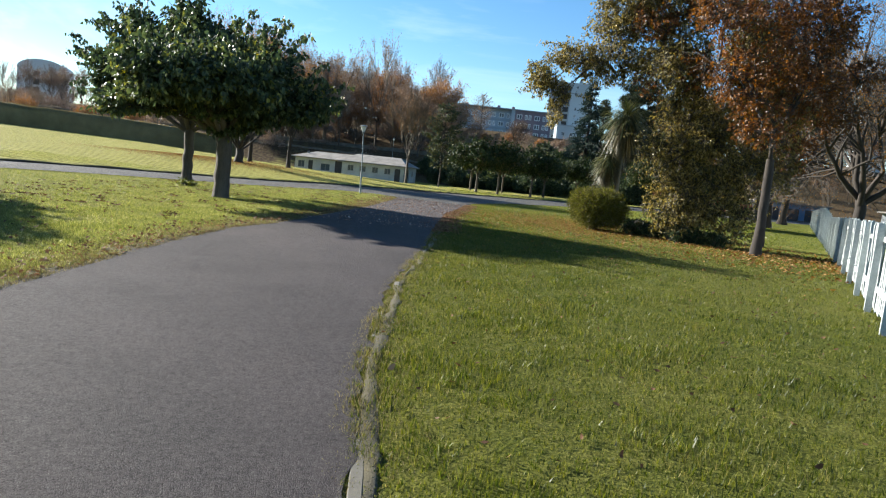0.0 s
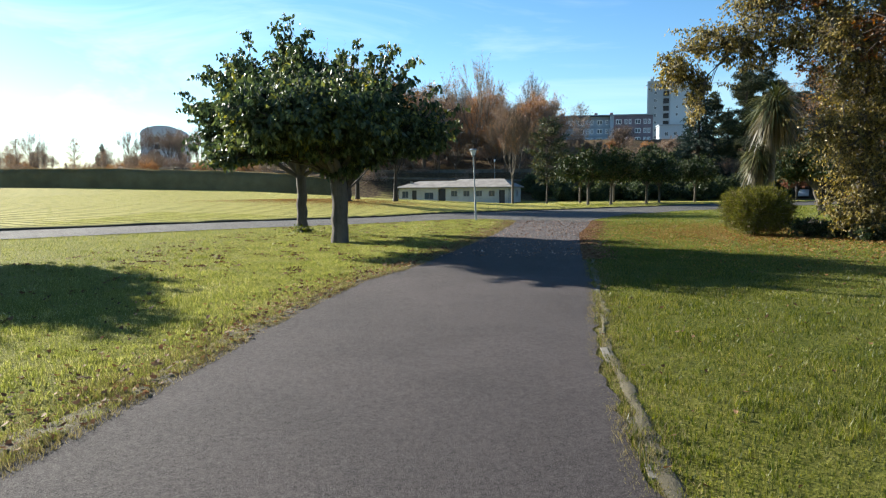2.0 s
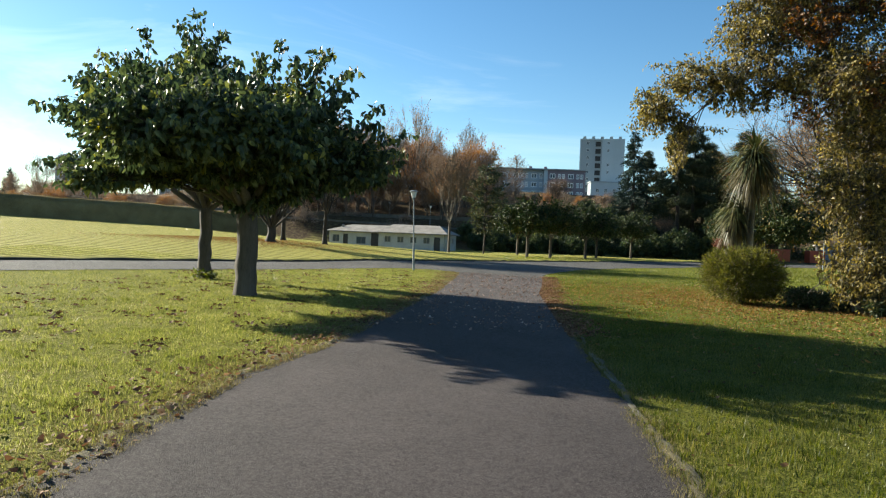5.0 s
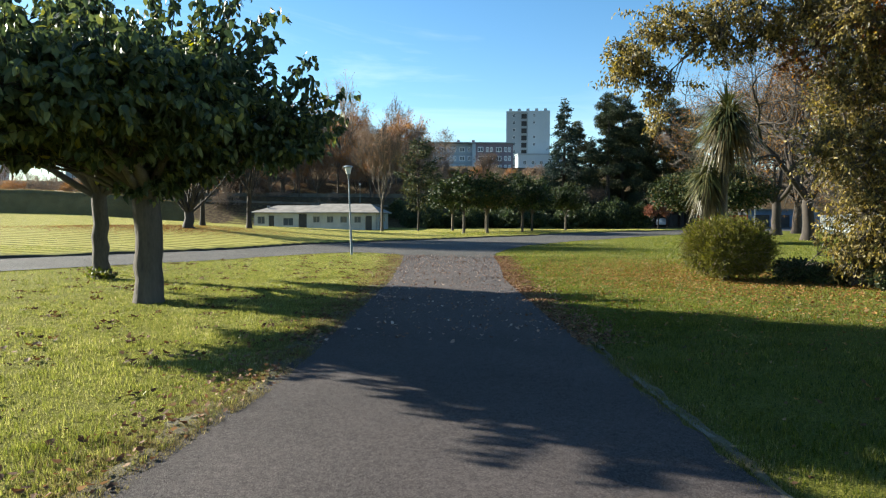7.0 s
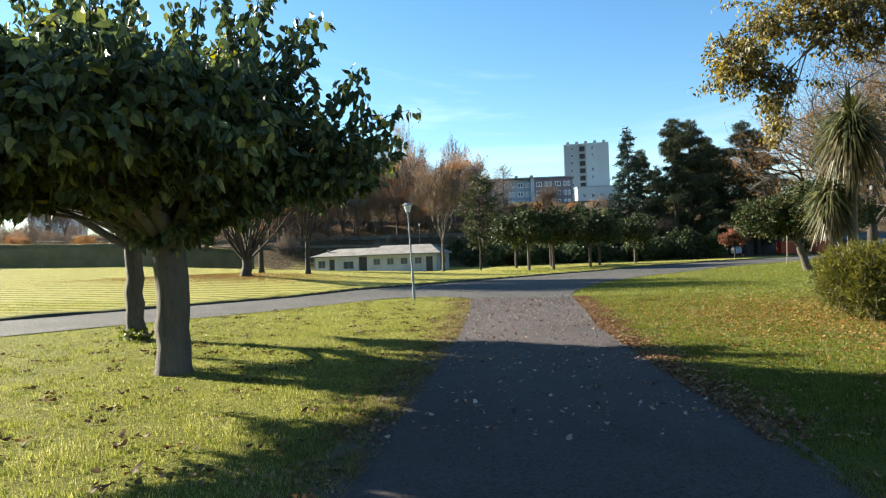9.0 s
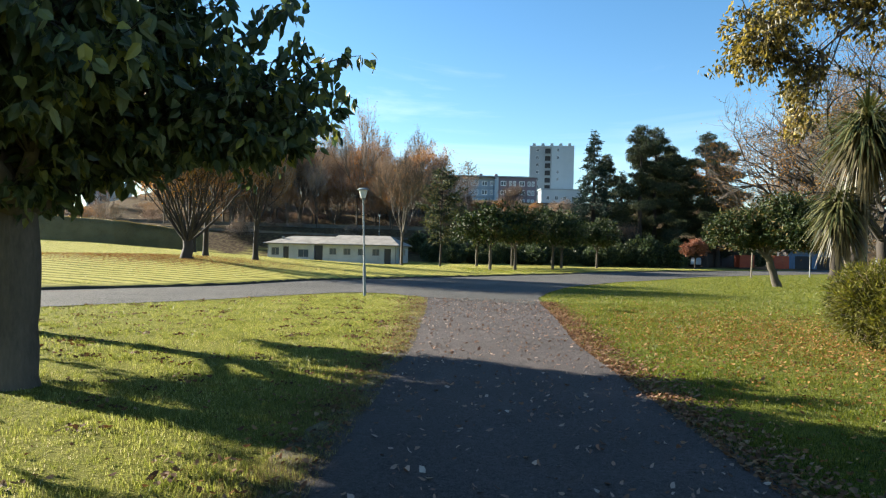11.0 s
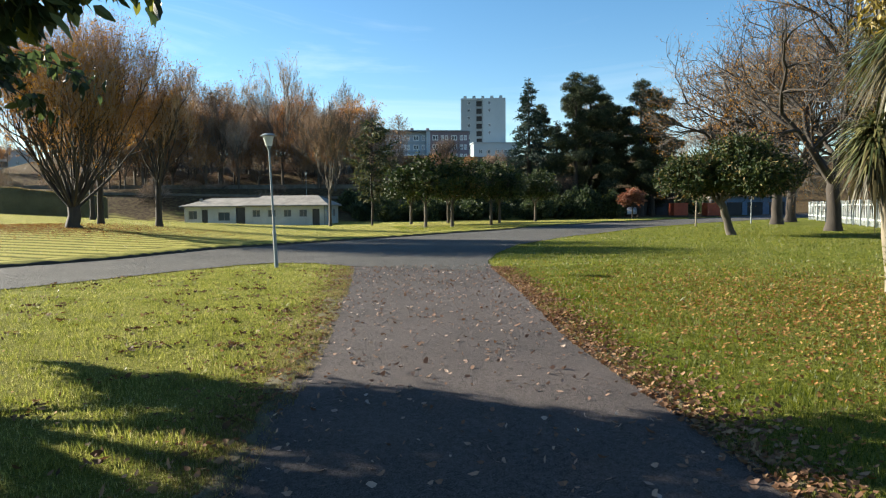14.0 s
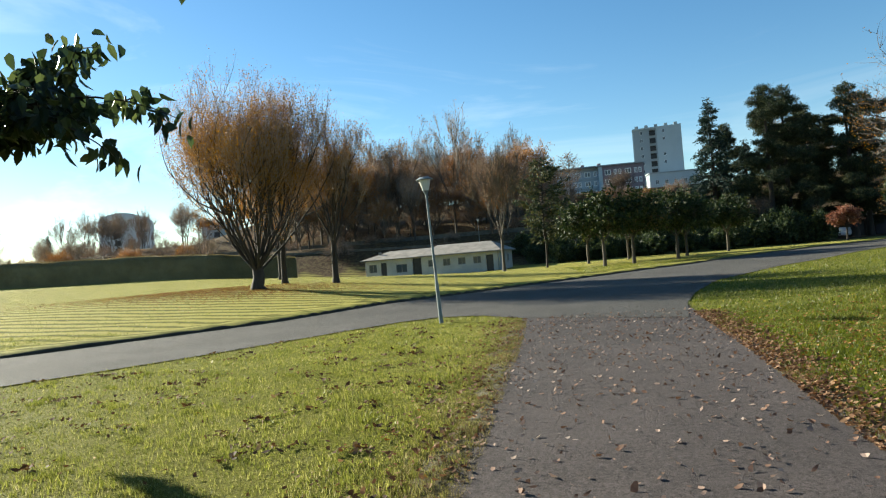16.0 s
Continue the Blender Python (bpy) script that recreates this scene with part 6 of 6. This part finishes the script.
# ---- worn verges of dry grass and earth beside the path ----
def verge(side, sgn, y0, y1, wide, seed):
    rng = np.random.default_rng(seed)
    yy = np.arange(y0, y1, 0.12)
    n = len(yy)
    s = np.convolve(rng.normal(size=n + 8), np.ones(9) / 9, "valid")
    s2 = np.convolve(rng.normal(size=n + 4), np.ones(5) / 5, "valid")
    base = side(yy)
    inner = base - sgn * np.clip(0.02 + 0.03 * s2 + ragged(yy, 1.0 if sgn < 0 else 4.0) * -sgn, -0.05, 0.12)
    if sgn > 0:
        inner = base + 0.045 + 0.02 * s2
    outer = base + sgn * wide * np.clip(1.0 + 0.9 * s, 0.5, 1.8)
    rows = []
    for k, up in ((0.0, 0.0), (0.15, 0.015), (0.45, 0.016), (0.75, 0.01), (1.0, -0.02)):
        x = inner * (1 - k) + outer * k
        rows.append(np.stack([x, yy, height(x, yy) + up + rng.normal(size=n) * 0.004 * (k < 1)], 1))
    rows = np.stack(rows, 1)
    i = (np.arange(n - 1)[:, None] * 5 + np.arange(4)[None]).reshape(-1, 1)
    q = i + [0, 5, 6, 1]
    m = mesh_from("path_verge", rows.reshape(-1, 3), q if sgn < 0 else q[:, ::-1], VERGE, True)
    tagged(part("path_verge", m), "worn strip of bare earth and dry grass along the path", "verge", kind="structure")


verge(edge_left, -1, -8, 36.4, 0.30, 301)
verge(edge_right, 1, -8, 34.6, 0.15, 302)


def beside(side, sgn, wide):
    return lambda x, y, rng: rng.uniform(0, 1, len(x)) < np.exp(-np.abs((x - side(y)) * sgn - wide * 0.35) / wide)


grass("dry_grass", 1100000, -5.2, -2.0, 1.0, 36.4, 0.045, 0.007, 107, "straw-coloured dry grass at the path's edge", lean=1.0, keep=beside(edge_left, -1, 0.24), material=DRYBLADE, over=0.14)
grass("dry_grass", 800000, -0.9, 2.4, 1.0, 34.6, 0.036, 0.007, 108, "straw-coloured dry grass over the edging stones", lean=1.0, keep=beside(edge_right, 1, 0.11), material=DRYBLADE, over=0.12)

# ---- fallen leaves ----
def litter(name, count, spot, size, seed, label, tarmac=None, material=None):
    rng = np.random.default_rng(seed)
    x, y = spot(rng, count)
    if tarmac is not None:
        t = on_tarmac(x, y)
        x, y = x[t == tarmac], y[t == tarmac]
    n = len(x)
    a = rng.uniform(0, 2 * np.pi, n)
    tilt = rng.uniform(0.0, 0.45, n)
    z = height(x, y) + np.where(on_tarmac(x, y), 0.017, 0.03) + rng.uniform(0, 0.008, n)
    axis = np.stack([np.cos(a), np.sin(a), rng.normal(size=n) * 0.25], 1)
    side = np.stack([-np.sin(a), np.cos(a), tilt], 1)
    L = (size * rng.uniform(0.55, 1.3, n))[:, None]
    W = L * rng.uniform(0.22, 0.68, n)[:, None] * 0.5
    p = np.stack([x, y, z], 1)
    curl = np.array([0, 0, 1.0]) * (L * rng.uniform(0.03, 0.42, n)[:, None])
    v = np.stack([p - axis * L * 0.5 + curl * 0.5, p - axis * L * 0.1 - side * W, p + axis * L * 0.5 + curl, p - axis * L * 0.1 + side * W + curl * 0.6, p + axis * L * 0.25 - side * W * rng.uniform(0.25, 0.9, n)[:, None], p + axis * L * 0.25 + side * W * 0.7 + curl], 1).reshape(-1, 3)
    k = np.arange(n)[:, None] * 6
    f = np.concatenate([k + [0, 1, 3], k + [1, 4, 3], k + [4, 5, 3], k + [4, 2, 5]])
    tagged(part(name, mesh_from(name, v, f, material or LITTER)), label, "leaves", kind="stuff")


litter("fallen_leaves", 22000, lambda r, n: (r.normal(6.0, 3.2, n), r.normal(26.5, 4.2, n)), 0.048, 201, "orange and brown leaves fallen under the autumn trees", False)
litter("fallen_leaves", 7000, lambda r, n: (lambda y: (edge_right(y) + np.abs(r.normal(0, 0.33, n)) - 0.12, y))(r.uniform(17, 36, n)), 0.056, 202, "brown leaves gathered along the path's edge", None, BROWN_LITTER)
litter("fallen_leaves", 2700, lambda r, n: (lambda y: (edge_left(y) - np.abs(r.normal(0, 0.55, n)) + 0.1, y))(r.uniform(3, 37, n)), 0.058, 203, "brown leaves along the edge of the path", None, BROWN_LITTER)
litter("fallen_leaves", 3000, lambda r, n: (r.uniform(-3.4, 2.0, n), 17 + 20 * r.uniform(0, 1, n) ** 0.8), 0.060, 204, "pale dry leaves scattered on the asphalt", True, PALE_LITTER)
litter("fallen_leaves", 3600, lambda r, n: (r.uniform(-12, 9, n), r.uniform(2, 36, n)), 0.05, 205, "single dry leaves lying on the lawn", False, DARK_LITTER)
def heaps(x0, x1, y0, y1, count, spread):
    def spot(r, n):
        k = r.integers(0, count, n)
        return r.uniform(x0, x1, count)[k] + r.normal(0, spread, n), r.uniform(y0, y1, count)[k] + r.normal(0, spread * 0.8, n)
    return spot


litter("fallen_leaves", 3300, heaps(-12, -2.6, 14, 37.5, 300, 0.10), 0.07, 209, "small heaps of brown leaves caught in the lawn", False, DARK_LITTER)
litter("fallen_leaves", 320, heaps(-9, -3.6, 3, 14, 45, 0.16), 0.07, 210, "small heaps of brown leaves caught in the lawn", False, DARK_LITTER)
litter("fallen_leaves", 3000, lambda r, n: (r.normal(11.5, 2.6, n), r.normal(19.5, 2.6, n)), 0.09, 206, "russet leaves under the russet tree", False)
litter("fallen_leaves", 16000, lambda r, n: (r.normal(-18.2, 4.2, n), r.normal(54.5, 2.6, n)), 0.06, 207, "rust-coloured leaves under the fan-shaped tree", False)
